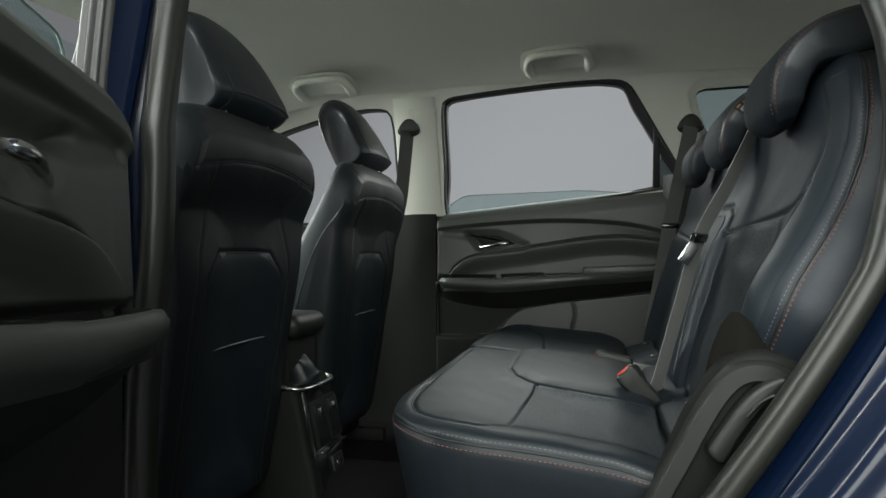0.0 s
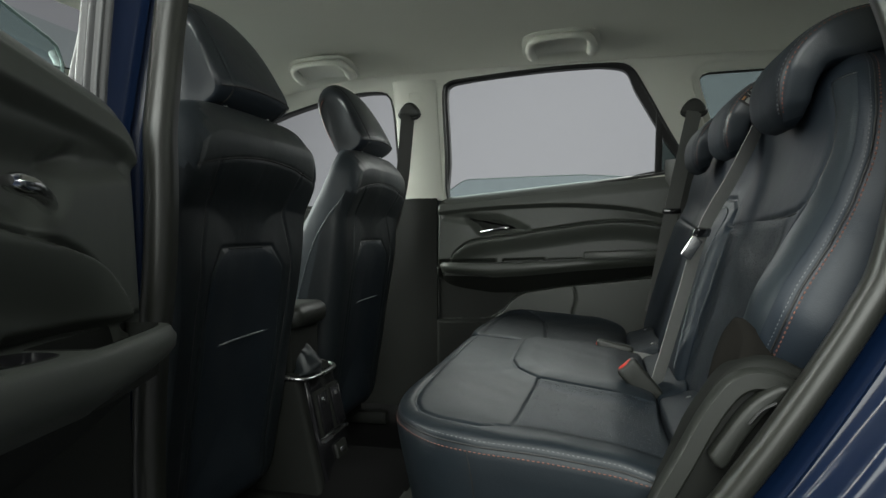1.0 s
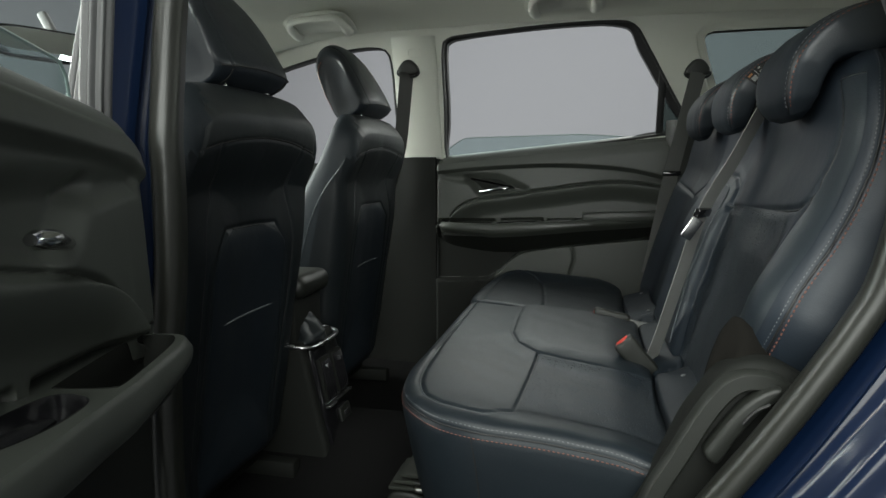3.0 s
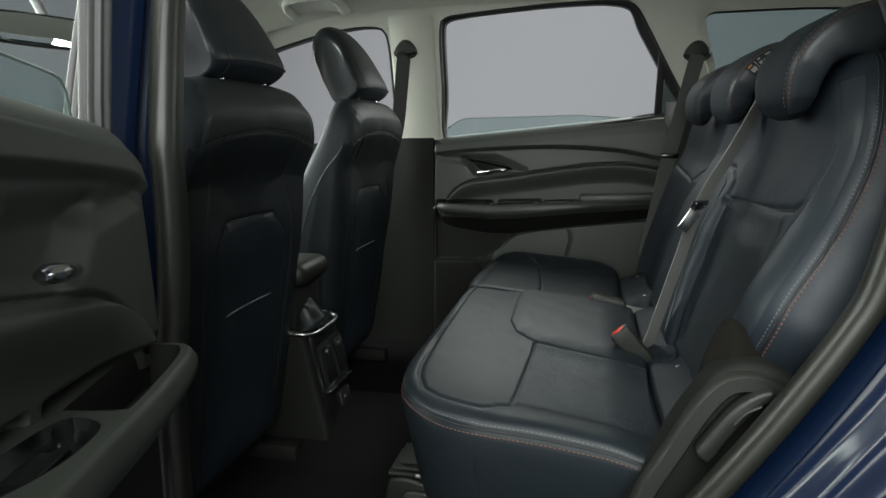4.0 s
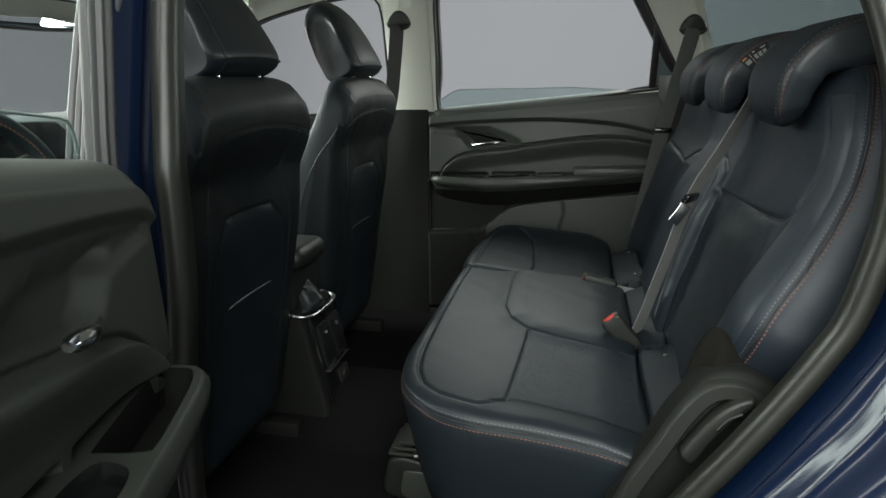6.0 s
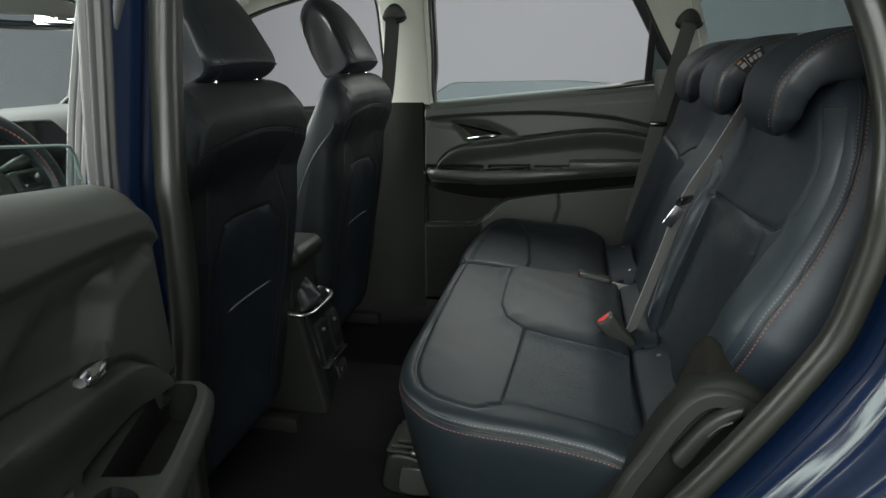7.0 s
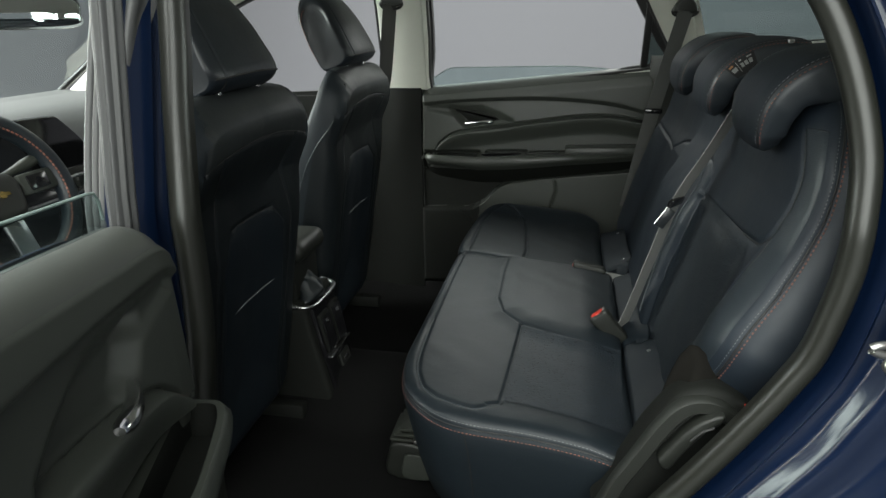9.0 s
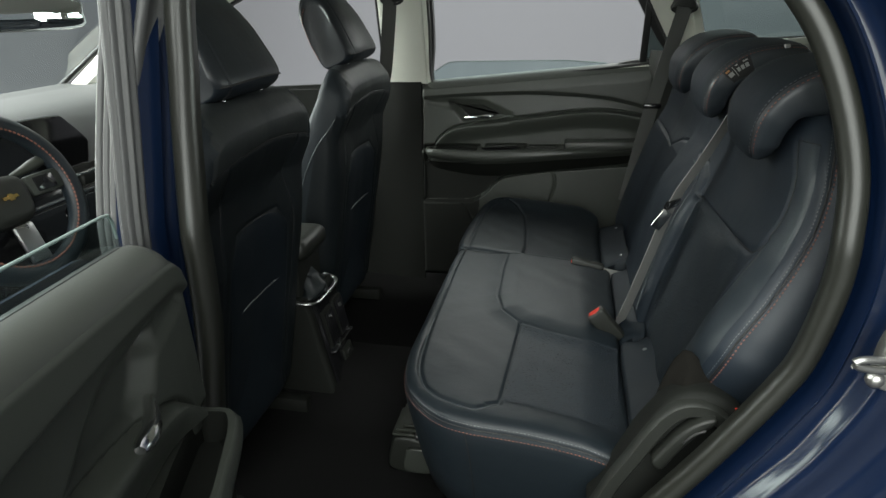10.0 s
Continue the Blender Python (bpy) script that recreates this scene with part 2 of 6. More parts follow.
def pad(outline, profile, n, front=30, back=8, relief=None, centre=None):
    """A cushion in (u, v, w): rings follow the outline. profile: (inset, w) from the back's edge to the front's edge;
    relief(P, w): what is added to w on the front."""
    o = spline(outline, n, True)
    c = np.array(centre) if centre is not None else o.mean(0)
    R = np.linalg.norm(o - c, axis=1)[:, None]
    rings = []
    bi, bw = profile[0]
    for k in range(back, 0, -1):
        f = 1 - k / (back + 1)
        rings.append((f * (R - bi), bw, False))
    for ins, w in profile:
        rings.append((R - ins, w, False))
    fi, fw = profile[-1]
    for k in range(1, front + 1):
        rings.append(((1 - k / (front + 1)) * (R - fi), fw, True))
    V, F = [], []
    P0 = c[None]
    V.append(np.array([[c[0], c[1], bw]]))
    for rad, w, top in rings:
        p = c + (o - c) / R * rad
        V.append(np.column_stack([p, np.full(n, w)]))
    V.append(np.array([[c[0], c[1], fw]]))
    V = np.vstack(V)
    m = len(rings)
    for i in range(n):
        F.append((0, 1 + (i + 1) % n, 1 + i))
        F.append((len(V) - 1, 1 + (m - 1) * n + i, 1 + (m - 1) * n + (i + 1) % n))
    for k in range(m - 1):
        a, b = 1 + k * n, 1 + (k + 1) * n
        F += [(a + i, a + (i + 1) % n, b + (i + 1) % n, b + i) for i in range(n)]
    if relief is not None:
        w0, w1 = profile[0][1], profile[-1][1]
        V[:, 2] += relief(V[:, :2], V[:, 2])
    return V, F


def rounded(depth, r, steps=6, back_r=0.0):
    """A profile for pad(): the front's edge rounded by r."""
    out = []
    if back_r:
        out += [(back_r * (1 - math.sin(a)), -depth + back_r * (1 - math.cos(a))) for a in np.linspace(0, math.pi / 2, 4)]
    else:
        out.append((0, -depth))
    out += [(r * (1 - math.cos(a)), -r + r * math.sin(a)) for a in np.linspace(0, math.pi / 2, steps)]
    return out


def tube(path, r, sides=8, closed=False, flat=1.0, up=(0, 0, 1)):
    """A round (or flattened) bar along a path of 3D points."""
    p = np.array(path, float)
    n = len(p)
    V, F = [], []
    rr = r if np.ndim(r) else [r] * n
    for i in range(n):
        if closed:
            t = p[(i + 1) % n] - p[i - 1]
        else:
            t = p[min(i + 1, n - 1)] - p[max(i - 1, 0)]
        t = Vector(t).normalized()
        u = Vector(up)
        a = t.cross(u)
        if a.length < 1e-3:
            a = t.cross(Vector((1, 0, 0)))
        a.normalize()
        b = a.cross(t)
        for k in range(sides):
            g = 2 * math.pi * k / sides
            q = Vector(p[i]) + a * (rr[i] * math.cos(g)) + b * (rr[i] * flat * math.sin(g))
            V.append(tuple(q))
    for i in range(n if closed else n - 1):
        j = (i + 1) % n
        F += [(i * sides + k, i * sides + (k + 1) % sides, j * sides + (k + 1) % sides, j * sides + k) for k in range(sides)]
    if not closed:
        F.append(tuple(range(sides)))
        F.append(tuple((n - 1) * sides + k for k in range(sides)))
    return V, F


def strap(path, width, thick, across):
    """A flat band along a path; across: the direction of its width (one vector, or one for each point)."""
    p = np.array(path, float)
    n = len(p)
    V, F = [], []
    ac = [across] * n if np.ndim(across) == 1 else across
    for i in range(n):
        t = Vector(p[min(i + 1, n - 1)] - p[max(i - 1, 0)]).normalized()
        a = Vector(ac[i])
        a = (a - t * a.dot(t)).normalized()
        b = a.cross(t) * thick / 2
        a = a * width / 2
        q = Vector(p[i])
        V += [tuple(q + a + b), tuple(q - a + b), tuple(q - a - b), tuple(q + a - b)]
    for i in range(n - 1):
        F += [(4 * i + k, 4 * i + (k + 1) % 4, 4 * i + 4 + (k + 1) % 4, 4 * i + 4 + k) for k in range(4)]
    F += [(0, 1, 2, 3), tuple(4 * (n - 1) + k for k in range(4))]
    return V, F


def block(sx, sy, sz, r=0.004, seg=2):
    bm = bmesh.new()
    bmesh.ops.create_cube(bm, size=1)
    for v in bm.verts:
        v.co.x *= sx
        v.co.y *= sy
        v.co.z *= sz
    if r:
        bmesh.ops.bevel(bm, geom=list(bm.edges), offset=r, segments=seg, profile=0.5, affect="EDGES")
    g = [tuple(v.co) for v in bm.verts], [tuple(v.index for v in f.verts) for f in bm.faces]
    bm.free()
    return g


def disc(r, depth, n=24, bevel=0.001):
    """A short round body along z with a bevelled rim."""
    pr = [(r - bevel, -depth / 2), (r, -depth / 2 + bevel), (r, depth / 2 - bevel), (r - bevel, depth / 2)]
    V = [(q * math.cos(2 * math.pi * i / n), q * math.sin(2 * math.pi * i / n), z) for q, z in pr for i in range(n)]
    F = [(k * n + i, k * n + (i + 1) % n, (k + 1) * n + (i + 1) % n, (k + 1) * n + i) for k in range(3) for i in range(n)]
    return V, F + [tuple(range(n)), tuple(3 * n + i for i in range(n))]


def inset_loop(o, d):
    """A closed 2D loop moved inwards by d."""
    o = np.array(o, float)
    t = np.roll(o, -1, 0) - np.roll(o, 1, 0)
    t /= np.maximum(np.linalg.norm(t, axis=1), 1e-9)[:, None]
    area = 0.5 * np.sum(o[:, 0] * np.roll(o[:, 1], -1) - o[:, 1] * np.roll(o[:, 0], -1))
    nrm = np.column_stack([-t[:, 1], t[:, 0]]) * (1 if area > 0 else -1)
    return o + nrm * d


def slab(loop, depth, r=0.006, steps=4, mid=0):
    """An upright prism over a closed 2D loop, both rims rounded, from w = 0 to w = depth; any outline."""
    n = len(loop)
    rings = [(r * (1 - math.sin(a)), r * (1 - math.cos(a))) for a in np.linspace(0, math.pi / 2, steps)]
    rings += [(0.0, r + (depth - 2 * r) * k / (mid + 1)) for k in range(1, mid + 1)]
    rings += [(r * (1 - math.cos(a)), depth - r + r * math.sin(a)) for a in np.linspace(0, math.pi / 2, steps)]
    V, F = [], []
    for ins, w in rings:
        V += [(x, y, w) for x, y in inset_loop(loop, ins)]
    m = len(rings)
    for k in range(m - 1):
        F += [(k * n + i, k * n + (i + 1) % n, (k + 1) * n + (i + 1) % n, (k + 1) * n + i) for i in range(n)]
    F += [tuple(range(n)), tuple((m - 1) * n + i for i in range(n))]
    return V, F


def sheet(fn, nu, nv, thick=0.0):
    """A surface fn(s, t) over the unit square (arrays in, (n,3) out), with a thickness given as a vector or zero."""
    s, t = np.meshgrid(np.linspace(0, 1, nu), np.linspace(0, 1, nv), indexing="ij")
    P = fn(s.ravel(), t.ravel())
    F = [(i * nv + j, (i + 1) * nv + j, (i + 1) * nv + j + 1, i * nv + j + 1) for i in range(nu - 1) for j in range(nv - 1)]
    if np.ndim(thick):
        k = len(P)
        Q = P + np.array(thick)
        F2 = [tuple(i + k for i in reversed(f)) for f in F]
        rim = [i * nv for i in range(nu)] + [(nu - 1) * nv + j for j in range(1, nv)] + [i * nv + nv - 1 for i in range(nu - 2, -1, -1)] + [j for j in range(nv - 2, 0, -1)]
        F3 = [(a, b, b + k, a + k) for a, b in zip(rim, rim[1:] + rim[:1])]
        return np.vstack([P, Q]), F + F2 + F3
    return P, F


def holed(outer, holes, depth, fn, cuts=0):
    """A plate in (u, v) with holes, mapped by fn(u, v, w), from w = 0 to w = depth."""
    bm = bmesh.new()
    edges = []
    for loop in [outer, *holes]:
        vs = [bm.verts.new((p[0], p[1], 0)) for p in loop]
        edges += [bm.edges.new((a, b)) for a, b in zip(vs, vs[1:] + vs[:1])]
    bmesh.ops.triangle_fill(bm, edges=edges, use_beauty=True)
    ext = bmesh.ops.extrude_face_region(bm, geom=list(bm.faces))
    for v in ext["geom"]:
        if isinstance(v, bmesh.types.BMVert):
            v.co.z = depth
    bm.verts.index_update()
    g = [fn(*v.co) for v in bm.verts], [tuple(v.index for v in f.verts) for f in bm.faces]
    bm.free()
    return g


def dashes(path, normal, length=0.0045, gap=0.0025, r=0.0007):
    """Thread dashes along a path: small lozenges; normal: one vector."""
    p = np.array(path, float)
    s = np.concatenate([[0], np.cumsum(np.linalg.norm(np.diff(p, axis=0), axis=1))])
    V, F = [], []
    q = 0.0
    nv = Vector(normal).normalized()
    while q + length < s[-1]:
        a = Vector([np.interp(q, s, p[:, k]) for k in range(3)])
        b = Vector([np.interp(q + length, s, p[:, k]) for k in range(3)])
        t = (b - a).normalized()
        c = t.cross(nv).normalized() * r
        up = nv * r
        m1, m2 = a.lerp(b, 0.2), a.lerp(b, 0.8)
        k = len(V)
        V += [tuple(a), tuple(m1 + c), tuple(m1 + up), tuple(m1 - c), tuple(m2 + c), tuple(m2 + up), tuple(m2 - c), tuple(b)]
        F += [(k, k + 1, k + 2), (k, k + 2, k + 3), (k + 1, k + 4, k + 5, k + 2), (k + 2, k + 5, k + 6, k + 3), (k + 4, k + 7, k + 5), (k + 5, k + 7, k + 6)]
        q += length + gap
    return V, F


# ---- studio ----


def cyclorama(s, t):
    """Studio wall ring: a rounded rectangle swept up from the floor with a soft cove."""
    a = s * 2 * math.pi
    cx, cy = np.cos(a), np.sin(a)
    k = (np.abs(cx) ** 4 + np.abs(cy) ** 4) ** -0.25
    rad = 1 - 0.10 * (1 - np.sqrt(np.clip(1 - (1 - np.clip(t / 0.35, 0, 1)) ** 2, 0, 1)))
    z = np.where(t < 0.35, 0.9 * (t / 0.35) ** 2 * 0.9, 0.81 + (t - 0.35) / 0.65 * 4.6)
    return np.column_stack([7.5 * cx * k * rad, 6.6 * cy * k * rad, z])


walls = part("backdrop", sheet(cyclorama, 121, 24), STUDIO, label="seamless light grey studio backdrop wall", smooth=60)
tagged(walls, category="backdrop", kind="structure")
ground = part("ground", placed(block(15.4, 13.6, 0.1, 0), pose(0, 0, -0.05)), STUDIO_FLOOR, label="smooth light grey studio floor", smooth=0)
tagged(ground, category="floor", kind="structure")
lid = part("ceiling", placed(block(15.4, 13.6, 0.1, 0), pose(0, 0, 5.46)), STUDIO, label="plain grey studio ceiling", smooth=0)
tagged(lid, category="ceiling", kind="structure")

# ---- the car's shell ----
CAR = thing("crossover_car", "dark blue crossover car with one rear door wide open", "car")


def side_y(z):
    """Half width of the cabin's side above the belt line."""
    z = np.asarray(z, float)
    return 0.785 - 0.26 * np.clip(z - 1.12, 0, 9) - 0.5 * np.clip(z - 1.46, 0, 9) ** 1.5


def roof_z(x, y):
    return 1.622 - 0.02 * np.clip(-0.2 - x, 0, 2) - 0.22 * np.clip(-0.55 - x, 0, 2) ** 1.6 - 0.05 * np.clip(x - 0.5, 0, 2) ** 2 - 0.10 * np.abs(y) ** 2.2 - 0.7 * np.clip(np.abs(y) - 0.45, 0, 1) ** 1.7


def headliner(s, t):
    x = -1.02 + 2.6 * s
    y = -0.65 + 1.30 * t
    return np.column_stack([x, y, roof_z(x, y)])


part("headliner", sheet(headliner, 90, 60, (0, 0, 0.006)), HEADLINER, CAR, "beige-grey cloth headliner", 60)
part("roof_panel", sheet(lambda s, t: headliner(s, t) * [1, 1.1, 1] + [0, 0, 0.045], 60, 40, (0, 0, 0.01)), PAINT, CAR, "dark blue painted roof", 60)

# window outlines (x, z)
REAR_WIN = spline([(-0.325, 1.30), (-0.322, 1.47), (-0.30, 1.505), (-0.25, 1.513), (-0.05, 1.527), (0.10, 1.533), (0.24, 1.532), (0.285, 1.522), (0.315, 1.49), (0.40, 1.345), (0.465, 1.23), (0.45, 1.195), (0.38, 1.185), (0.1, 1.15), (-0.15, 1.125), (-0.30, 1.105), (-0.33, 1.13)], 110, True)
FRONT_WIN = spline([(-0.50, 1.12), (-0.50, 1.30), (-0.502, 1.43), (-0.515, 1.475), (-0.55, 1.487), (-0.64, 1.485), (-0.80, 1.458), (-1.0, 1.40), (-1.25, 1.27), (-1.48, 1.10), (-1.50, 1.07), (-1.3, 1.07), (-0.9, 1.085), (-0.6, 1.09), (-0.52, 1.09)], 110, True)
QUARTER_WIN = spline([(0.57, 1.27), (0.545, 1.33), (0.50, 1.465), (0.51, 1.487), (0.56, 1.492), (0.85, 1.49), (1.1, 1.46), (1.16, 1.42), (1.12, 1.33), (1.0, 1.285), (0.8, 1.265), (0.62, 1.255)], 80, True)


def far_side(u, v, w):
    return (u, float(side_y(v)) + w, v)


far_outline = [(-1.62, 1.03), (-0.417, 1.115), (-0.345, 1.112), (0.0, 1.115), (0.5, 1.18), (1.45, 1.10), (1.45, 1.50), (1.0, 1.56), (0.4, 1.575), (-0.2, 1.575), (-0.6, 1.565), (-0.95, 1.53), (-1.3, 1.37)]
far_outline = [tuple(np.array(a) + (np.array(b) - np.array(a)) * k / 6) for a, b in zip(far_outline, far_outline[1:] + far_outline[:1]) for k in range(6)]
part("side_trim", holed(far_outline, [REAR_WIN, FRONT_WIN, QUARTER_WIN], 0.012, far_side), PILLAR, CAR, "light beige window pillars and roof rail trim", 50)
part("outer_side", holed([(x, z + 0.0) for x, z in far_outline], [inset_loop(REAR_WIN, -0.012), inset_loop(FRONT_WIN, -0.012), inset_loop(QUARTER_WIN, -0.012)], 0.01, lambda u, v, w: (u, float(side_y(v)) + 0.05 + w, v)), PAINT, CAR, "dark blue painted window frames", 50)


def reveal(loop, side=1, d0=0.0, d1=0.06, r=0.006):
    """The depth of a window opening, from the trim to the glass."""
    n = len(loop)
    V = [(x, side * (float(side_y(z)) + d), z) for d in (d0, d1) for x, z in loop]
    return V, [(i, (i + 1) % n, n + (i + 1) % n, n + i) for i in range(n)]


def frame_band(loop, wide, d0, d1):
    """A flat band inside a window outline, with depth; wide: its width, point by point."""
    n = len(loop)
    o = np.array(loop)
    t = np.roll(o, -1, 0) - np.roll(o, 1, 0)
    t /= np.linalg.norm(t, axis=1)[:, None]
    nrm = np.column_stack([-t[:, 1], t[:, 0]])
    if 0.5 * np.sum(o[:, 0] * np.roll(o[:, 1], -1) - o[:, 1] * np.roll(o[:, 0], -1)) < 0:
        nrm = -nrm
    q = o + nrm * np.asarray(wide)[:, None]
    V = [(x, float(side_y(z)) + d, z) for ring, d in ((o, d0), (q, d0 + 0.004), (q, d1), (o, d1)) for x, z in ring]
    return V, [(k * n + i, k * n + (i + 1) % n, ((k + 1) % 4) * n + (i + 1) % n, ((k + 1) % 4) * n + i) for k in range(4) for i in range(n)]


for nm, loop in (("rear_door_seal", REAR_WIN), ("front_door_seal", FRONT_WIN)):
    path = [(x, float(side_y(z)) + 0.004, z) for x, z in loop]
    part(nm, join(reveal(loop, 1, 0.006, 0.056), tube(path, 0.0055, 8, True)), BLACKRUBBER, CAR, "black rubber window seal")
rw = np.interp(REAR_WIN[:, 0], [-0.34, -0.30, -0.2, 0.2, 0.29, 0.33, 0.44, 0.47], [0.012, 0.007, 0.004, 0.005, 0.014, 0.026, 0.022, 0.012]) * smooth(1.12, 1.25, REAR_WIN[:, 1]) + 0.001
part("rear_door_frame", frame_band(REAR_WIN, rw, 0.018, 0.05), BLACKRUBBER, CAR, "black painted rear door window frame", 40)
qn = len(QUARTER_WIN)
outer = inset_loop(QUARTER_WIN, -0.034)
QV = [(x, float(side_y(z)) + d, z) for ring, d in ((outer, -0.006), (inset_loop(QUARTER_WIN, -0.026), -0.007), (inset_loop(QUARTER_WIN, -0.005), 0.022), (QUARTER_WIN, 0.026)) for x, z in ring]
part("quarter_window_reveal", (QV, [(k * qn + i, k * qn + (i + 1) % qn, (k + 1) * qn + (i + 1) % qn, (k + 1) * qn + i) for k in range(3) for i in range(qn)]), PILLAR, CAR, "light beige bevelled quarter window surround", 60)
part("quarter_window_seal", tube([(x, float(side_y(z)) + 0.026, z) for x, z in QUARTER_WIN], 0.0042, 8, True), BLACKRUBBER, CAR, "black rubber window seal", 60)


def glazed(loop, side, d, thick=0.004):
    return holed(loop, [], thick, lambda u, v, w: (u, side * (float(side_y(v)) + d + w), v))


g = part("quarter_glass", glazed(QUARTER_WIN, 1, 0.03), DARKGLASS, CAR, "dark tinted quarter window glass", 0)
g.visible_shadow = False

# far B pillar's lower trim, dark, and the cabin's side below the belt
def far_lower(s, t):
    x = -1.6 + 1.236 * s
    z = 0.36 + 0.76 * t
    y = 0.765 + 0.02 * t - 0.03 * np.exp(-((x + 0.42) / 0.09) ** 2) * (0.4 + 0.6 * t)
    return np.column_stack([x, y, np.minimum(z, 1.12 - 0.05 * np.clip(-0.45 - x, 0, 2))])


part("lower_pillar_trim", sheet(far_lower, 60, 20, (0, 0.02, 0)), TRIM, CAR, "black plastic lower pillar trim, darkened for shade", 50)


def pillar_face(s, t):
    """The B pillar's raised cover above the belt line."""
    z = 1.115 + 0.40 * t
    x0 = -0.495 + 0.0 * t
    x1 = -0.343
    x = x0 + (x1 - x0) * s
    bulge = 0.016 * np.sin(np.pi * s) ** 0.7
    return np.column_stack([x, side_y(z) - 0.002 - bulge, z])


part("pillar_cover", sheet(pillar_face, 24, 24, (0, 0.016, 0)), PILLAR, CAR, "light beige plastic B pillar cover", 60)

# floor, cross members and cargo side
part("floor_carpet", sheet(lambda s, t: np.column_stack([-1.7 + 3.2 * s, -0.79 + 1.62 * t, 0.37 + 0.10 * np.exp(-((-0.79 + 1.62 * t) / 0.13) ** 4) + 0.004 * np.sin(40 * s) * np.cos(33 * t)]), 90, 60, (0, 0, -0.03)), CARPET, CAR, "black carpeted cabin floor", 60)
part("cargo_side", sheet(lambda s, t: np.column_stack([0.405 + 1.03 * s, 0.80 - 0.06 * smooth(0, 0.06, s) - 0.05 * smooth(0.75, 1.0, t), 0.45 + 0.78 * t]), 30, 20, (0, 0.02, 0)), PLASTIC, CAR, "black plastic cargo side panel", 50)
part("tailgate", sheet(lambda s, t: np.column_stack([1.42 + 0 * s, -0.72 + 1.44 * s, 0.45 + 0.62 * t]), 20, 20, (0.03, 0, 0)), PLASTIC, CAR, "dark tailgate trim behind the cargo area", 50)
rg = part("rear_window", sheet(lambda s, t: np.column_stack([1.42 - 0.2 * t, -0.62 + 1.24 * s, 1.07 + 0.46 * t]), 12, 8), DARKGLASS, CAR, "tinted rear window glass", 60)
rg.visible_shadow = False

# ---- near door opening: seal, jamb and outer skin ----
OPENING = spline([(-0.326, 1.39), (-0.323, 1.32), (-0.321, 1.25), (-0.316, 1.17), (-0.312, 1.09), (-0.316, 0.97), (-0.334, 0.8), (-0.33, 0.6), (-0.27, 0.45), (-0.16, 0.405), (0.02, 0.42), (0.15, 0.49), (0.24, 0.60), (0.305, 0.70), (0.357, 0.777), (0.401, 0.847), (0.441, 0.917), (0.464, 0.968), (0.481, 1.055), (0.484, 1.12), (0.482, 1.207), (0.455, 1.306), (0.41, 1.39), (0.33, 1.47), (0.18, 1.52), (0.0, 1.53), (-0.2, 1.522), (-0.295, 1.50), (-0.322, 1.455)], 240, True)


def near_y(z):
    return -0.80 + 0.24 * np.clip(np.asarray(z) - 1.12, 0, 9)


def swept(profile, loop=OPENING, front=1.0, grow=1.0):
    """A profile of (offset outwards in the plane, offset in y) swept round a door opening; front: narrower by the B pillar,
    grow: fuller by the rear."""
    n = len(loop)
    rear = smooth(-0.05, 0.25, loop[:, 0])
    b_side = loop[:, 0] < -0.24
    V = []
    for off, dy in profile:
        narrow = np.where(b_side & (off > 0.02), 0.02 + (off - 0.02) * front, off) * (1 + (grow - 1) * rear)
        if off > 0.024:
            narrow = 0.024 + (narrow - 0.024) * np.where(rear > 0, 1 + rear * np.interp(loop[:, 1], [0.6, 0.72, 1.02, 1.25], [-0.45, -0.35, 0.0, 0.0]), 1)
        if off > 0.03:                                        # the pressed steel is not quite even
            narrow = narrow + rear * min(1, (off - 0.03) / 0.02) * (0.0016 * np.sin(loop[:, 1] * 31) + 0.0008 * np.sin(loop[:, 1] * 57 + 1))
        o = inset_loop(loop, -narrow[:, None])
        for (x, z), (x0, z0), r, bs in zip(o, loop, rear, b_side):
            V.append((x, float(near_y(z0)) + 0.075 * float(r) + (dy * front if bs and off > 0.008 else dy) * (1 + (grow - 1) * r), z))
    F = [(k * n + i, k * n + (i + 1) % n, (k + 1) * n + (i + 1) % n, (k + 1) * n + i) for k in range(len(profile) - 1) for i in range(n)]
    return V, F


seal_profile = [(-0.0135, 0.012)] + [(-0.003 - 0.0135 * math.cos(a), -0.002 - 0.014 * math.sin(a)) for a in np.linspace(-0.3, math.pi + 0.3, 12)] + [(0.008, 0.02)]
b_fuller = 1 + 0.32 * smooth(-0.24, -0.30, OPENING[:, 0])
seal = swept(seal_profile, OPENING, 1.0, 1.17)
ctr = [(x, float(near_y(z)) + 0.006, z) for x, z in OPENING] * len(seal_profile)
seal = [tuple(c[k] + (p[k] - c[k]) * (1 + 0.7 * (f - 1) if c[0] < -0.24 else 1) for k in range(3)) for p, c, f in zip(seal[0], ctr, list(b_fuller) * len(seal_profile))], seal[1]
part("door_seal", seal, RUBBER, CAR, "dark grey rubber door seal", 70)
JAMB = [tuple(p) for p in spline([(0.004, 0.03), (0.010, 0.004), (0.016, -0.012), (0.019, -0.034), (0.0215, -0.040), (0.024, -0.036), (0.030, -0.038), (0.038, -0.044), (0.046, -0.058), (0.053, -0.071), (0.064, -0.077), (0.082, -0.079), (0.096, -0.084), (0.106, -0.096), (0.116, -0.107), (0.130, -0.111), (0.16, -0.116), (0.19, -0.122), (0.200, -0.130), (0.204, -0.142)], 90)]
jamb = swept(JAMB, OPENING, 0.20)
jamb = jamb[0], [q for q in jamb[1] if all(OPENING[i % len(OPENING)][0] > -0.2 for i in q)]
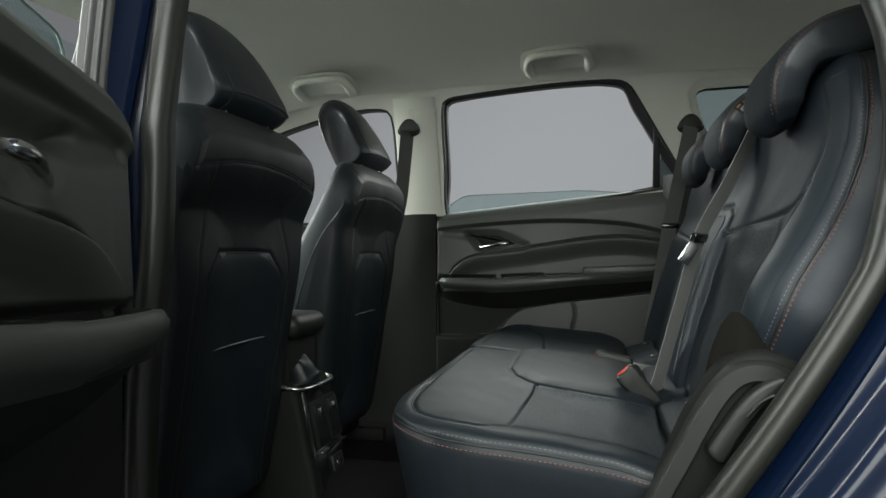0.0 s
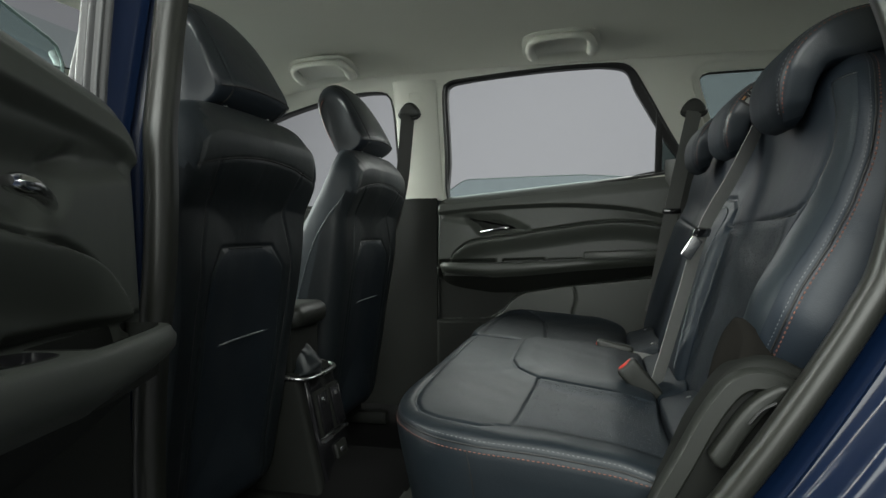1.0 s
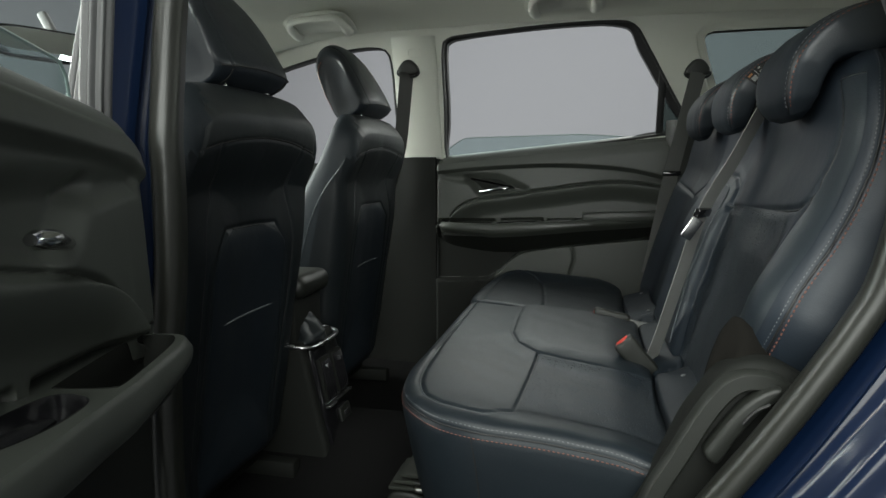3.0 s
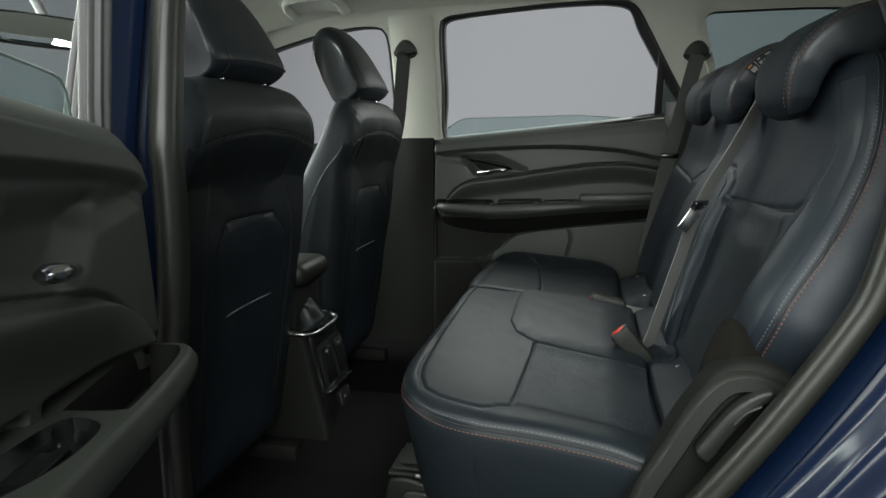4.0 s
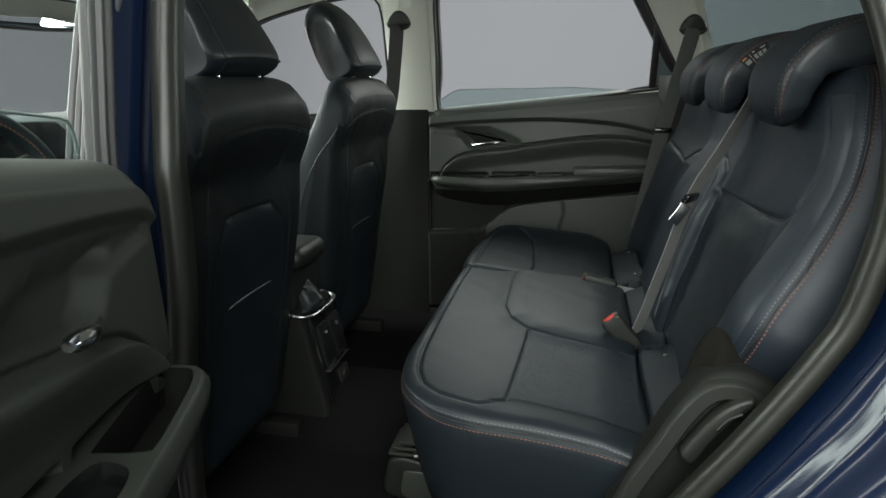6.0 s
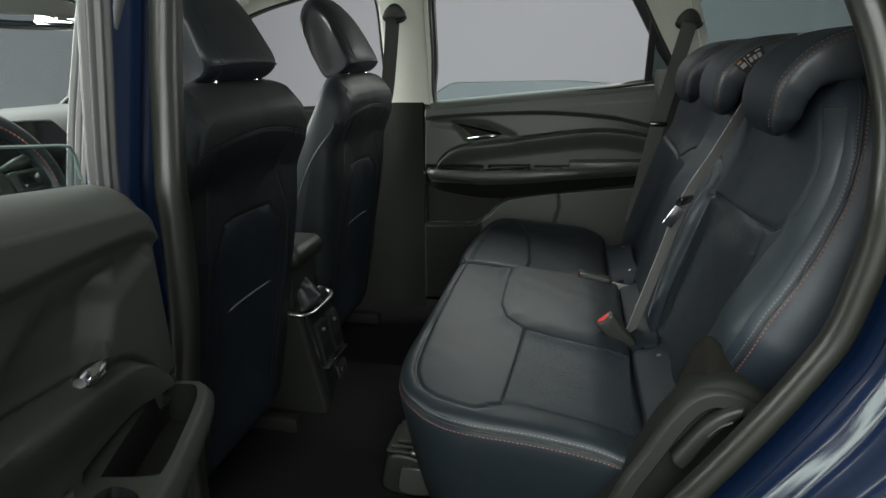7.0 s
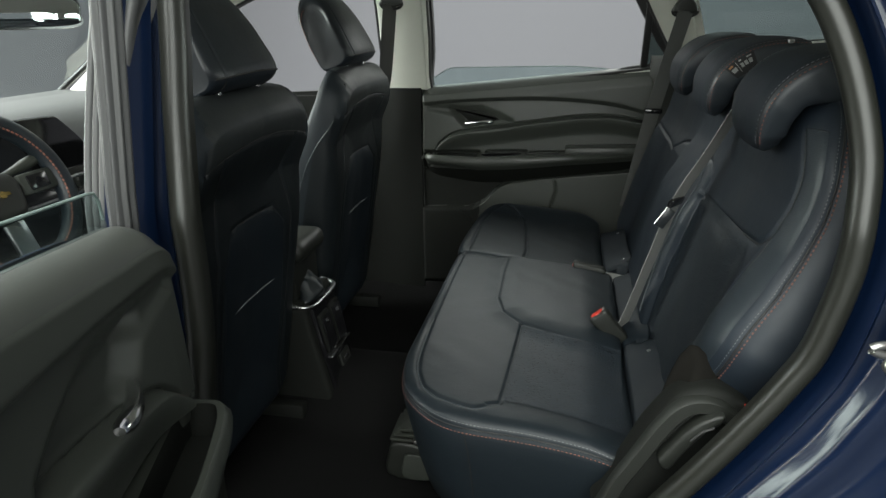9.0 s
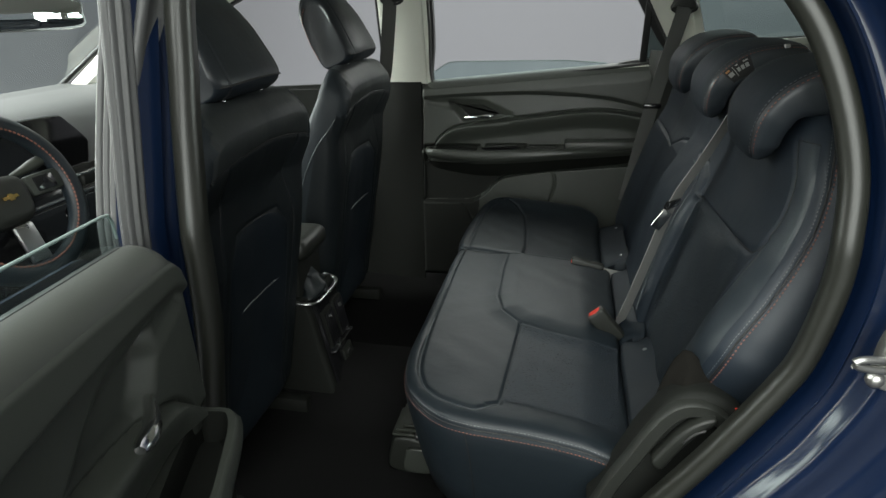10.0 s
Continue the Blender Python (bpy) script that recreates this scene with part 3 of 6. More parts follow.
part("door_jamb", cut(jamb, [True] * len(jamb[1])), PAINT, CAR, "dark blue painted door jamb", 60)
skin = swept([(0.204, -0.142), (0.208, -0.146), (0.22, -0.148), (0.26, -0.148), (0.32, -0.145)], OPENING, 0.20)
skin = skin[0], [q for q in skin[1] if all(OPENING[i % len(OPENING)][0] > -0.2 for i in q)]
part("outer_skin", cut(skin, [True] * len(skin[1])), PAINT, CAR, "dark blue painted rear quarter panel", 60)


# B pillar between the two door openings, and the front door opening's ribbed seal
FRONT_OPENING = spline([(-0.416, 1.46), (-0.421, 1.40), (-0.432, 1.34), (-0.443, 1.21), (-0.446, 1.1), (-0.455, 1.0), (-0.47, 0.8), (-0.49, 0.6), (-0.54, 0.46), (-0.65, 0.41), (-0.9, 0.40), (-1.2, 0.42), (-1.33, 0.52), (-1.40, 0.75), (-1.42, 1.0), (-1.40, 1.08), (-1.2, 1.23), (-0.95, 1.38), (-0.75, 1.47), (-0.6, 1.505), (-0.48, 1.50)], 200, True)
ribs = [(-0.010, 0.03)]
for c0, r0, d0 in ((-0.002, 0.006, 0.004), (0.010, 0.0055, 0.002), (0.022, 0.006, 0.0), (0.035, 0.0070, -0.002), (0.051, 0.0085, -0.004)):
    ribs += [(c0 - r0 * math.cos(a), d0 - 1.1 * r0 * math.sin(a)) for a in np.linspace(0.1, math.pi - 0.1, 8)]
ribs += [(0.063, 0.03)]
part("front_door_seal_strip", swept(ribs, FRONT_OPENING), RIBBED, CAR, "grey ribbed rubber door seal", 70)
part("b_pillar", sheet(lambda s, t: np.column_stack([-0.352 - 0.034 * s - 0.010 * np.sin(np.pi * s) + 0.011 * smooth(0.30, 0.36, s) * (1 - smooth(0.40, 0.80, s)) + 0.003 * np.exp(-((s - 0.15) / 0.05) ** 2), near_y(0.42 + 1.06 * t) + 0.045 - 0.085 * s, 0.42 + 1.06 * t]), 40, 40, (-0.006, 0.0, 0)), PAINT, CAR, "dark blue painted B pillar", 60)


part("near_pillar_trim", sheet(lambda s, t: np.column_stack([-0.455 + 0.09 * s, near_y(0.36 + 1.14 * t) + 0.065 + 0.02 * np.sin(np.pi * s), 0.36 + 1.14 * t]), 16, 40, (0, -0.015, 0)), TRIM, CAR, "dark plastic B pillar trim", 60)
part("near_quarter_trim", sheet(lambda s, t: np.column_stack([0.54 + 0.83 * s, -0.715 + 0.22 * np.clip(1.0 * t + 0.5 - 1.12, 0, 1), 0.5 + 0.74 * t]), 30, 20, (0, -0.02, 0)), PLASTIC, CAR, "dark cargo side trim", 60)


# Unseen near quarter, added to keep the rear lamp off the open door.
near_panel = [(0.56, 1.18), (1.0, 1.15), (1.45, 1.10), (1.45, 1.50), (1.0, 1.56), (0.45, 1.57), (0.50, 1.42), (0.55, 1.28)]
NEAR_QUARTER = spline([(0.66, 1.28), (0.60, 1.45), (0.66, 1.475), (1.05, 1.455), (1.14, 1.41), (1.10, 1.31), (0.9, 1.275)], 60, True)
part("near_quarter_panel", holed(near_panel, [NEAR_QUARTER], 0.012, lambda u, v, w: (u, -float(side_y(v)) + w, v)), PILLAR, CAR, "light beige rear pillar trim", 50)
part("near_quarter_glass", glazed(NEAR_QUARTER, -1, 0.0), PRIVACY, CAR, "dark tinted quarter window glass", 0)


def airbag_tag(x, z, sx, sz, d=0.0185):
    loop = spline([(-sx, -sz * 0.6), (-sx, sz * 0.6), (-sx * 0.8, sz), (sx * 0.8, sz), (sx, sz * 0.6), (sx, -sz * 0.6), (sx * 0.8, -sz), (-sx * 0.8, -sz)], 40, True)
    ring = [(x + a, float(side_y(z + b)) - d, z + b) for a, b in loop]
    return part("pillar_tag", tube(ring, 0.0011, 6, True), PILLAR, CAR, "raised outline of a pillar tag", 60)


airbag_tag(-0.415, 1.462, 0.020, 0.012)
airbag_tag(0.402, 1.500, 0.019, 0.010, 0.0005)

# ---- doors ----
# A rear door in its own axes: u from its front edge to its rear, w into the cabin, z up.
SILL = lambda u: 1.118 + 0.095 * u


def curve(u, xs, ys):
    """A smooth curve through the points, at u."""
    c = spline(list(zip(xs, ys)), 160)
    return np.interp(u, c[:, 0], c[:, 1])


def door_relief(u, z):
    """How far the trim stands into the cabin."""
    d = SILL(u) - z
    w = 0.030 * smooth(-0.002, 0.026, d) + 0.007 * smooth(0.015, 0.06, d)                  # roll over the sill, and its belly
    ridge1 = curve(u, [-0.03, 0.05, 0.23, 0.42, 0.62, 0.75, 0.82], [1.070, 1.080, 1.092, 1.097, 1.085, 1.059, 1.03])
    w -= 0.017 * smooth(0.0, 0.017, ridge1 - z) * (0.55 + 0.45 * smooth(0.0, 0.2, u))      # step below the sill cap
    ridge2 = curve(u, [-0.03, 0.03, 0.045, 0.064, 0.114, 0.23, 0.39, 0.54, 0.65, 0.75, 0.82], [0.88, 0.895, 0.917, 0.938, 0.968, 0.989, 1.011, 1.031, 1.035, 1.022, 1.005])
    w += 0.007 * np.clip((ridge1 - 0.017 - z) / np.maximum(ridge1 - 0.017 - ridge2, 0.02), 0, 1)
    w -= 0.007 * np.exp(-((z - ridge2) / 0.0032) ** 2)                                    # dark parting line
    w += 0.015 * smooth(0.002, 0.009, ridge2 - z)                                         # sculpted strip with a crisp upper edge
    w -= 0.021 * smooth(0.008, 0.070, ridge2 - z)
    low = curve(u, [-0.03, 0.16, 0.19, 0.226, 0.258, 0.299, 0.38, 0.474, 0.71, 0.82], [0.692, 0.697, 0.706, 0.730, 0.766, 0.793, 0.810, 0.823, 0.849, 0.858])
    under = smooth(0.0, 0.03, 0.855 - z)
    w -= 0.006 * under * (1 - smooth(0.0, 0.01, low - z))
    for u0, u1 in ((0.225, 0.370), (0.385, 0.500)):                        # switch bowl and tray reach into the wall
        w -= 0.014 * smooth(u0 - 0.004, u0 + 0.004, u) * (1 - smooth(u1 - 0.004, u1 + 0.004, u)) * smooth(-0.008, 0.002, 0.900 + 0.03 * (u - u0) - z) * smooth(-0.004, 0.004, z - 0.872)
    w -= 0.018 * smooth(-0.006, 0.004, u) * (1 - smooth(0.198, 0.206, u)) * smooth(-0.014, 0.0, 0.893 - z) * smooth(-0.004, 0.004, z - 0.838)    # room for the pull cup
    w += 0.020 * smooth(-0.001, 0.009, low - z)                                           # map pocket
    return w


BOWL = [(0.100, 1.050), (0.16, 1.052), (0.213, 1.050), (0.262, 1.032), (0.312, 1.008), (0.305, 0.998), (0.24, 0.990), (0.165, 0.984), (0.140, 1.002)]


def door_surface(s, t):
    u = -0.022 + 0.822 * s
    top = SILL(u)
    z = 0.385 + (top - 0.385) * t
    cut = np.clip((0.62 - z) / 0.19, 0, 1) ** 2 * 0.30          # the wheel arch takes the lower rear corner
    u = u * (1 - cut * s)
    P = np.column_stack([u, z])
    w = door_relief(u, z)
    w += -0.018 * raised(P, BOWL, 0.018)     # handle bowl
    w += -0.006 * raised(P, [(0.012, 1.062), (0.11, 1.056), (0.13, 1.04), (0.10, 1.03), (0.012, 1.045)], 0.010)
    for line, dep in (([(0.455, 0.83), (0.475, 0.80), (0.48, 0.77), (0.46, 0.70), (0.44, 0.60)], 0.005), ([(0.0, 0.685), (0.13, 0.69), (0.16, 0.66), (0.19, 0.60)], 0.004)):
        w += -dep * np.exp(-(poly_dist(P, line) / 0.004) ** 2)
    edge = np.minimum(np.minimum(s * 0.8, (1 - s) * 0.8), t * 0.6)
    w += -0.03 * (1 - smooth(0, 0.02, edge))
    return u, w, z


def door_part(name, geo, mat, door, put, label="", smooth_=42):
    return part(name, moved(geo, put), mat, door, label, smooth_)


def build_door(name, label, put, glass_top, frame):
    """put maps (u, w, z) into the world."""
    door = thing(name, label, "car door")

    def surf(s, t):
        u, w, z = door_surface(s, t)
        return np.column_stack([u, w, z])
    v, f = sheet(surf, 230, 400)
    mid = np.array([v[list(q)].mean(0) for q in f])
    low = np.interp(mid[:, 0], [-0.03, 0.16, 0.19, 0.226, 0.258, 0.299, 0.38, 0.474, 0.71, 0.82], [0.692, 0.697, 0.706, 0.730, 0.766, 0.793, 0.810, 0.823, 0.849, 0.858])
    # Faces below the armrest and in the lower front corner get black TRIM.
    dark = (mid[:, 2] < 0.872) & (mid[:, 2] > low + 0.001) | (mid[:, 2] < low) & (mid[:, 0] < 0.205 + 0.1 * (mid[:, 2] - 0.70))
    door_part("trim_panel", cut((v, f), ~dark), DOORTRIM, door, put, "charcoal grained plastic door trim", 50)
    door_part("lower_dark_trim", cut((v, f), dark), TRIM, door, put, "black trim below the armrest and in the lower front corner", 50)
    # sill cap, softer and lighter, the light from above partly in its colour
    def cap(s, t):
        u = -0.018 + 0.814 * s
        a = np.pi * 0.5 * t
        return np.column_stack([u, -0.014 + (0.0455 * np.sin(a)) * smooth(0, 0.04, u + 0.018), SILL(u) + 0.004 - 0.042 * (1 - np.cos(a))])
    door_part("sill_cap", sheet(cap, 60, 14), SILLCAP, door, put, "soft charcoal window sill cap, lightened for overhead light", 60)
    # armrest with pull cup, switch bowl and tray
    arm = spline([(0.010, -0.01), (0.010, 0.045), (0.014, 0.078), (0.026, 0.093), (0.048, 0.101), (0.10, 0.107), (0.25, 0.112), (0.5, 0.100), (0.72, 0.075), (0.775, 0.04), (0.775, -0.01), (0.4, -0.012), (0.1, -0.012)], 110, True)
    zt = lambda u: float(np.interp(u, [-0.02, 0.035, 0.2, 0.5, 0.78], [0.892, 0.894, 0.893, 0.908, 0.918]))
    tall = lambda u: float(np.interp(u, [0.01, 0.05, 0.2, 0.3, 0.5, 0.72, 0.78], [0.016, 0.022, 0.031, 0.030, 0.020, 0.012, 0.010]))
    cup = spline([(0.021, 0.042), (0.023, 0.072), (0.032, 0.084), (0.060, 0.093), (0.12, 0.099), (0.186, 0.102), (0.196, 0.092), (0.194, 0.044), (0.186, 0.037), (0.10, 0.033), (0.026, 0.033)], 70, True)
    bowl = spline([(0.215, 0.050), (0.222, 0.088), (0.25, 0.098), (0.30, 0.092), (0.345, 0.070), (0.35, 0.046), (0.29, 0.040)], 40, True)
    tray = spline([(0.37, 0.040), (0.37, 0.072), (0.385, 0.080), (0.47, 0.078), (0.485, 0.066), (0.475, 0.040), (0.42, 0.036)], 40, True)
    slim = lambda loop: np.array([(a, b * (0.78 + 0.12 * float(smooth(0.2, 0.4, a))) if b > 0.03 else b) for a, b in loop])
    arm, cup, bowl, tray = slim(arm), slim(cup), slim(bowl), slim(tray)
    v, f = holed(arm, [cup, bowl, tray], -0.0001, lambda u, v, w: (u, v, zt(u) + w))
    n = len(arm)
    V, F = [], []
    for d, e, k in ((0, 0, 0.0), (-0.002, 0, -0.0025), (-0.005, 0, -0.004), (0, -0.6, -0.008), (0, -1, -0.007), (-0.005, -1, -0.003)):
        V += [(a, b, zt(a) + d + e * tall(a)) for a, b in inset_loop(arm, k)]
    for d, k in ((0.018, 0.016), (0.045, 0.040), (0.080, 0.080), (0.105, 0.125)):
        V += [(a, max(-0.012, b - k) if b > -0.005 else b, zt(a) - d - tall(a)) for a, b in inset_loop(arm, -0.003)]
    F += [(k * n + i, k * n + (i + 1) % n, (k + 1) * n + (i + 1) % n, (k + 1) * n + i) for k in range(9) for i in range(n)]
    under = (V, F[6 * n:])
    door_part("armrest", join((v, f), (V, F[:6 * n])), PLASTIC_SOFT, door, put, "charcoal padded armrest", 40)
    # Same armrest, underside cut off and coloured black to hold the undercut's shade.
    door_part("armrest_underside", cut(under, [True] * len(under[1])), TRIM, door, put, "armrest underside, shade put into a black colour", 40)

    def well(loop, deep, nm, mat, label):
        m = len(loop)
        W = [(x, y, zt(x) + d) for d in (0.001, -deep * 0.4, -deep) for x, y in loop]
        G = [(k * m + i, k * m + (i + 1) % m, (k + 1) * m + (i + 1) % m, (k + 1) * m + i) for k in range(2) for i in range(m)] + [tuple(2 * m + i for i in range(m))]
        door_part(nm, (W, G), mat, door, put, label)
    well(cup, 0.046, "pull_cup", TRIM, "deep black pull cup")
    well(bowl, 0.010, "switch_bowl", GLOSS, "gloss black switch bowl")
    well(tray, 0.018, "tray", PLASTIC, "shallow black tray")
    door_part("ledge", placed(block(0.27, 0.068, 0.030, 0.007), pose(0.640, 0.050, 0.921, 0, -2, 0)), PLASTIC_SOFT, door, put, "charcoal armrest ledge")
    door_part("window_switch", placed(block(0.05, 0.022, 0.012, 0.003), pose(0.285, 0.058, 0.888)), GLOSS, door, put, "black window switch")
    # inside release handle
    door_part("release_handle", tube(spline([(0.150, 0.028, 1.000), (0.19, 0.045, 1.005), (0.225, 0.056, 1.010), (0.254, 0.057, 1.012)], 14), [0.006, 0.0065, 0.007, 0.0075, 0.0075, 0.008, 0.0085, 0.0085, 0.009, 0.009, 0.0095, 0.0095, 0.009, 0.005], 10, flat=0.8), CHROME, door, put, "bright chrome release lever", 60)
    # Dark sheet on the closed door only: stands in for the bowl's shade.
    if not frame:
        bowl_in = inset_loop(spline(BOWL, 60, True), 0.008)
        door_part("handle_bowl_shade", placed(slab(bowl_in, 0.008, 0.002), Matrix(((1, 0, 0, 0), (0, 0, 1, 0.000), (0, 1, 0, 0), (0, 0, 0, 1)))), TRIM, door, put, "dark sheet for the shade in the handle bowl")
    # window slot, glass lowered almost fully
    n = 50
    us = np.linspace(0.012, 0.735, n)
    tops = SILL(us) + glass_top(us)
    V = []
    for w in (-0.030, -0.034):
        V += [(u, w + 0.26 * max(0, z - 1.12), z) for u, z in zip(us, tops)]
        V += [(u, w + 0.01, z) for u, z in zip(us, SILL(us) - 0.03)]
    F = [(i, i + 1, n + i + 1, n + i) for i in range(n - 1)] + [(2 * n + i, 3 * n + i, 3 * n + i + 1, 2 * n + i + 1) for i in range(n - 1)] + [(i, 2 * n + i, 2 * n + i + 1, i + 1) for i in range(n - 1)] + [(0, n, 3 * n, 2 * n), (n - 1, 3 * n - 1, 4 * n - 1, 2 * n - 1)]
    pane = door_part("window_glass", (V, F), TINT, door, put, "green tinted window glass, lowered almost fully", 30)
    pane.visible_shadow = False
    door_part("glass_edge", tube([(u, -0.032 + 0.26 * max(0, z - 1.12), z + 0.001) for u, z in zip(us[:-1], tops[:-1]) if z > SILL(u) + 0.004], 0.0016, 6), EDGEGLASS, pane, put, "pale green ground glass edge", 60)
    # outer door skin
    skin = sheet(lambda s, t: np.column_stack([0.80 * s, -0.115 + 0.05 * smooth(0.75, 1.0, t), 0.40 + (SILL(0.8 * s) - 0.41) * t]), 40, 30, (0, -0.004, 0))
    door_part("outer_panel", skin, PAINT, door, put, "dark blue painted outer panel", 60)
    for u0, u1 in ((0.0, 0.0), (0.80, 0.80)):
        e = sheet(lambda s, t: np.column_stack([u0 + 0 * s, -0.112 + 0.085 * s, 0.42 + (SILL(u0) - 0.44) * t]), 4, 20, (0.003 if u0 == 0 else -0.003, 0, 0))
        door_part("edge_panel", e, PAINT, door, put, "dark blue painted door edge", 60)
    door_part("slot_seal", tube([(u, -0.022, z) for u, z in zip(us, SILL(us) - 0.003)], 0.006, 6), BLACKRUBBER, door, put, "black rubber glass wiper seal")
    if frame:
        frame(door, put)
    return door


# far door, closed
def far_put(u, w, z):
    return (-0.352 + 0.985 * u, 0.792 - w, z)


far_door = build_door("passenger_door", "black trimmed car door, closed, with its window lowered", far_put, lambda u: np.minimum(0.066 - 0.078 * u, 0.16 * (0.665 - u)) * (0.35 + 0.65 * smooth(0.0, 0.10, u)), None)
part("divider_post", moved(block(0.022, 0.014, 0.34, 0.003), lambda x, y, z: (0.385 + x + 0.0 * z, float(side_y(z + 1.36)) + 0.02 + y, z + 1.36)), BLACKRUBBER, far_door, "black window divider post")
part("fixed_pane", glazed([(0.395, 1.195), (0.46, 1.205), (0.455, 1.25), (0.40, 1.345)], 1, 0.03), PRIVACY, far_door, "dark fixed corner pane", 0)

# near door, open
OPEN = radians(73.6)
HX, HY = -0.316, -0.883


def near_put(u, w, z):
    return (HX + u * math.cos(OPEN) + w * math.sin(OPEN), HY - u * math.sin(OPEN) + w * math.cos(OPEN), z + 0.022 + 0.03 * u - 0.022 * math.exp(-((u + 0.022) / 0.03) ** 2) * float(smooth(1.0, 1.10, z)) * (1 - float(smooth(1.13, 1.15, z))))


def near_frame(door, put):
    """The window frame's front post with its fluted glass channel."""
    prof = [(-0.022 + (0.0125 + 0.0016 * math.cos(9 * a)) * math.cos(a), -0.022 + (0.0145 + 0.0016 * math.cos(9 * a)) * math.sin(a)) for a in np.linspace(0, 2 * math.pi, 72, endpoint=False)]
    n = len(prof)
    V, F = [], []
    zs = np.linspace(1.08, 1.52, 14)
    for z in zs:
        lean = 0.10 * (z - 1.12)
        fore = 0.0
        V += [(a + fore, b + lean, z) for a, b in prof]
    for k in range(len(zs) - 1):
        F += [(k * n + i, k * n + (i + 1) % n, (k + 1) * n + (i + 1) % n, (k + 1) * n + i) for i in range(n)]
    F += [tuple(range(n)), tuple((len(zs) - 1) * n + i for i in range(n))]
    door_part("window_frame", (V, F), RIBBED, door, put, "grey rubber-lined window frame post", 35)
    arc = spline([(-0.01, 0.03, 1.50), (0.03, 0.05, 1.54), (0.25, 0.07, 1.565), (0.48, 0.07, 1.55), (0.62, 0.05, 1.50), (0.76, 0.0, 1.30), (0.79, -0.02, 1.20)], 40)
    door_part("frame_bow", tube(arc, 0.02, 8, flat=1.2), PAINT, door, put, "dark blue painted window frame", 60)


near_door = build_door("passenger_door", "black trimmed car door, swung wide open, with its window lowered", near_put, lambda u: 0.042 - 0.012 * u - 0.05 * np.clip(1 - u / 0.05, 0, 1) ** 2, near_frame)

# ---- rear bench ----
def cush_z(x, y):
    return 0.731 - 0.085 * x


def seat_pad(parent, name, outline, put, profile, relief, mat, n=420, front=90, centre=None, label=""):
    v, f = pad(outline, profile, n, front, 6, relief, centre)
    return part(name, moved((v, f), put), mat, parent, label, 75)


def on_pad(line, put, relief, lift, n=80, closed=False):
    """A curve laid on a pad's front."""
    p = spline(line, n, closed)
    w = relief(p, np.zeros(len(p)))
    return [put(a, b, c + lift) for (a, b), c in zip(p, w)]


def cushion_put(u, v, w):
    return (u, v, cush_z(u, v) + w)


NEAR_C = [(0.292, -0.40), (0.288, 0.0), (0.288, 0.145), (0.27, 0.163), (0.10, 0.166), (-0.10, 0.166), (-0.124, 0.158), (-0.131, 0.10), (-0.134, -0.10), (-0.136, -0.30), (-0.135, -0.42), (-0.120, -0.507), (-0.092, -0.557), (-0.047, -0.598), (0.0, -0.614), (0.08, -0.614), (0.16, -0.615), (0.25, -0.625), (0.282, -0.625), (0.296, -0.59)]
MID_PANEL = [(0.012, 0.20), (0.008, 0.05), (0.012, -0.12), (0.03, -0.185), (0.075, -0.228), (0.15, -0.250), (0.25, -0.272), (0.36, -0.285), (0.36, 0.20)]
INSERT = [(0.075, -0.228), (0.068, -0.40), (0.062, -0.535), (0.10, -0.545), (0.20, -0.552), (0.34, -0.575), (0.36, -0.28), (0.25, -0.272), (0.15, -0.250)]
RIM = [(-0.112, 0.166), (-0.114, 0.0), (-0.113, -0.243), (-0.107, -0.415), (-0.098, -0.476), (-0.078, -0.525), (-0.046, -0.556), (0.0, -0.574), (0.022, -0.576), (0.042, -0.560), (0.062, -0.542)]


def near_cush_relief(P, w):
    mid = raised(P, MID_PANEL, 0.045)
    f = smooth(-0.04, -0.008, w)
    h = 0.014 * mid
    h = h - 0.0025 * np.exp(-(poly_dist(P, MID_PANEL[:9]) / 0.003) ** 2)
    h -= 0.0035 * np.exp(-(poly_dist(P, [(0.075, -0.228), (0.068, -0.40), (0.062, -0.535), (0.04, -0.552)]) / 0.003) ** 2)
    h -= 0.004 * np.exp(-(poly_dist(P, RIM) / 0.004) ** 2)
    h += 0.009 * np.exp(-((P[:, 1] + 0.570 + 0.05 * P[:, 0]) / 0.05) ** 2) * smooth(-0.12, 0.02, P[:, 0]) * (1 - 0.5 * smooth(0.1, 0.28, P[:, 0]))     # side roll
    h -= 0.009 * raised(P, INSERT, 0.12)
    h -= 0.012 * smooth(0.20, 0.30, P[:, 0])                                 # falls away to the back
    h += 0.0005 * np.sin(P[:, 0] * 55 + 3 * np.sin(P[:, 1] * 17)) * np.sin(P[:, 1] * 31 + 1)
    return h * f


REAR60 = thing("bench_seat", "navy leather rear bench, wider section with two headrests", "car seat", "rear bench")
CUSH_PROFILE = [(0.075, -0.24), (0.055, -0.235), (0.034, -0.17), (0.016, -0.10), (0.004, -0.05), (0.0, -0.028), (0.0005, -0.018), (0.0035, -0.014), (0.003, -0.011), (0.006, -0.006), (0.011, -0.003), (0.018, -0.001), (0.026, 0.0)]
seat_pad(REAR60, "cushion", NEAR_C, cushion_put, CUSH_PROFILE, near_cush_relief, LEATHER, 520, 110, (0.10, -0.22), "smooth navy leather seat cushion")


def cushion_insert(s, t):
    y = -0.245 - 0.012 * smooth(0, 1, s) * 2 + (-0.285 + 0.0 * s) * t
    x = 0.078 - 0.012 * t + 0.205 * s
    P = np.column_stack([x, y])
    return np.array([cushion_put(p[0], p[1], k + 0.0012) for p, k in zip(P, near_cush_relief(P, np.zeros(len(P))))])


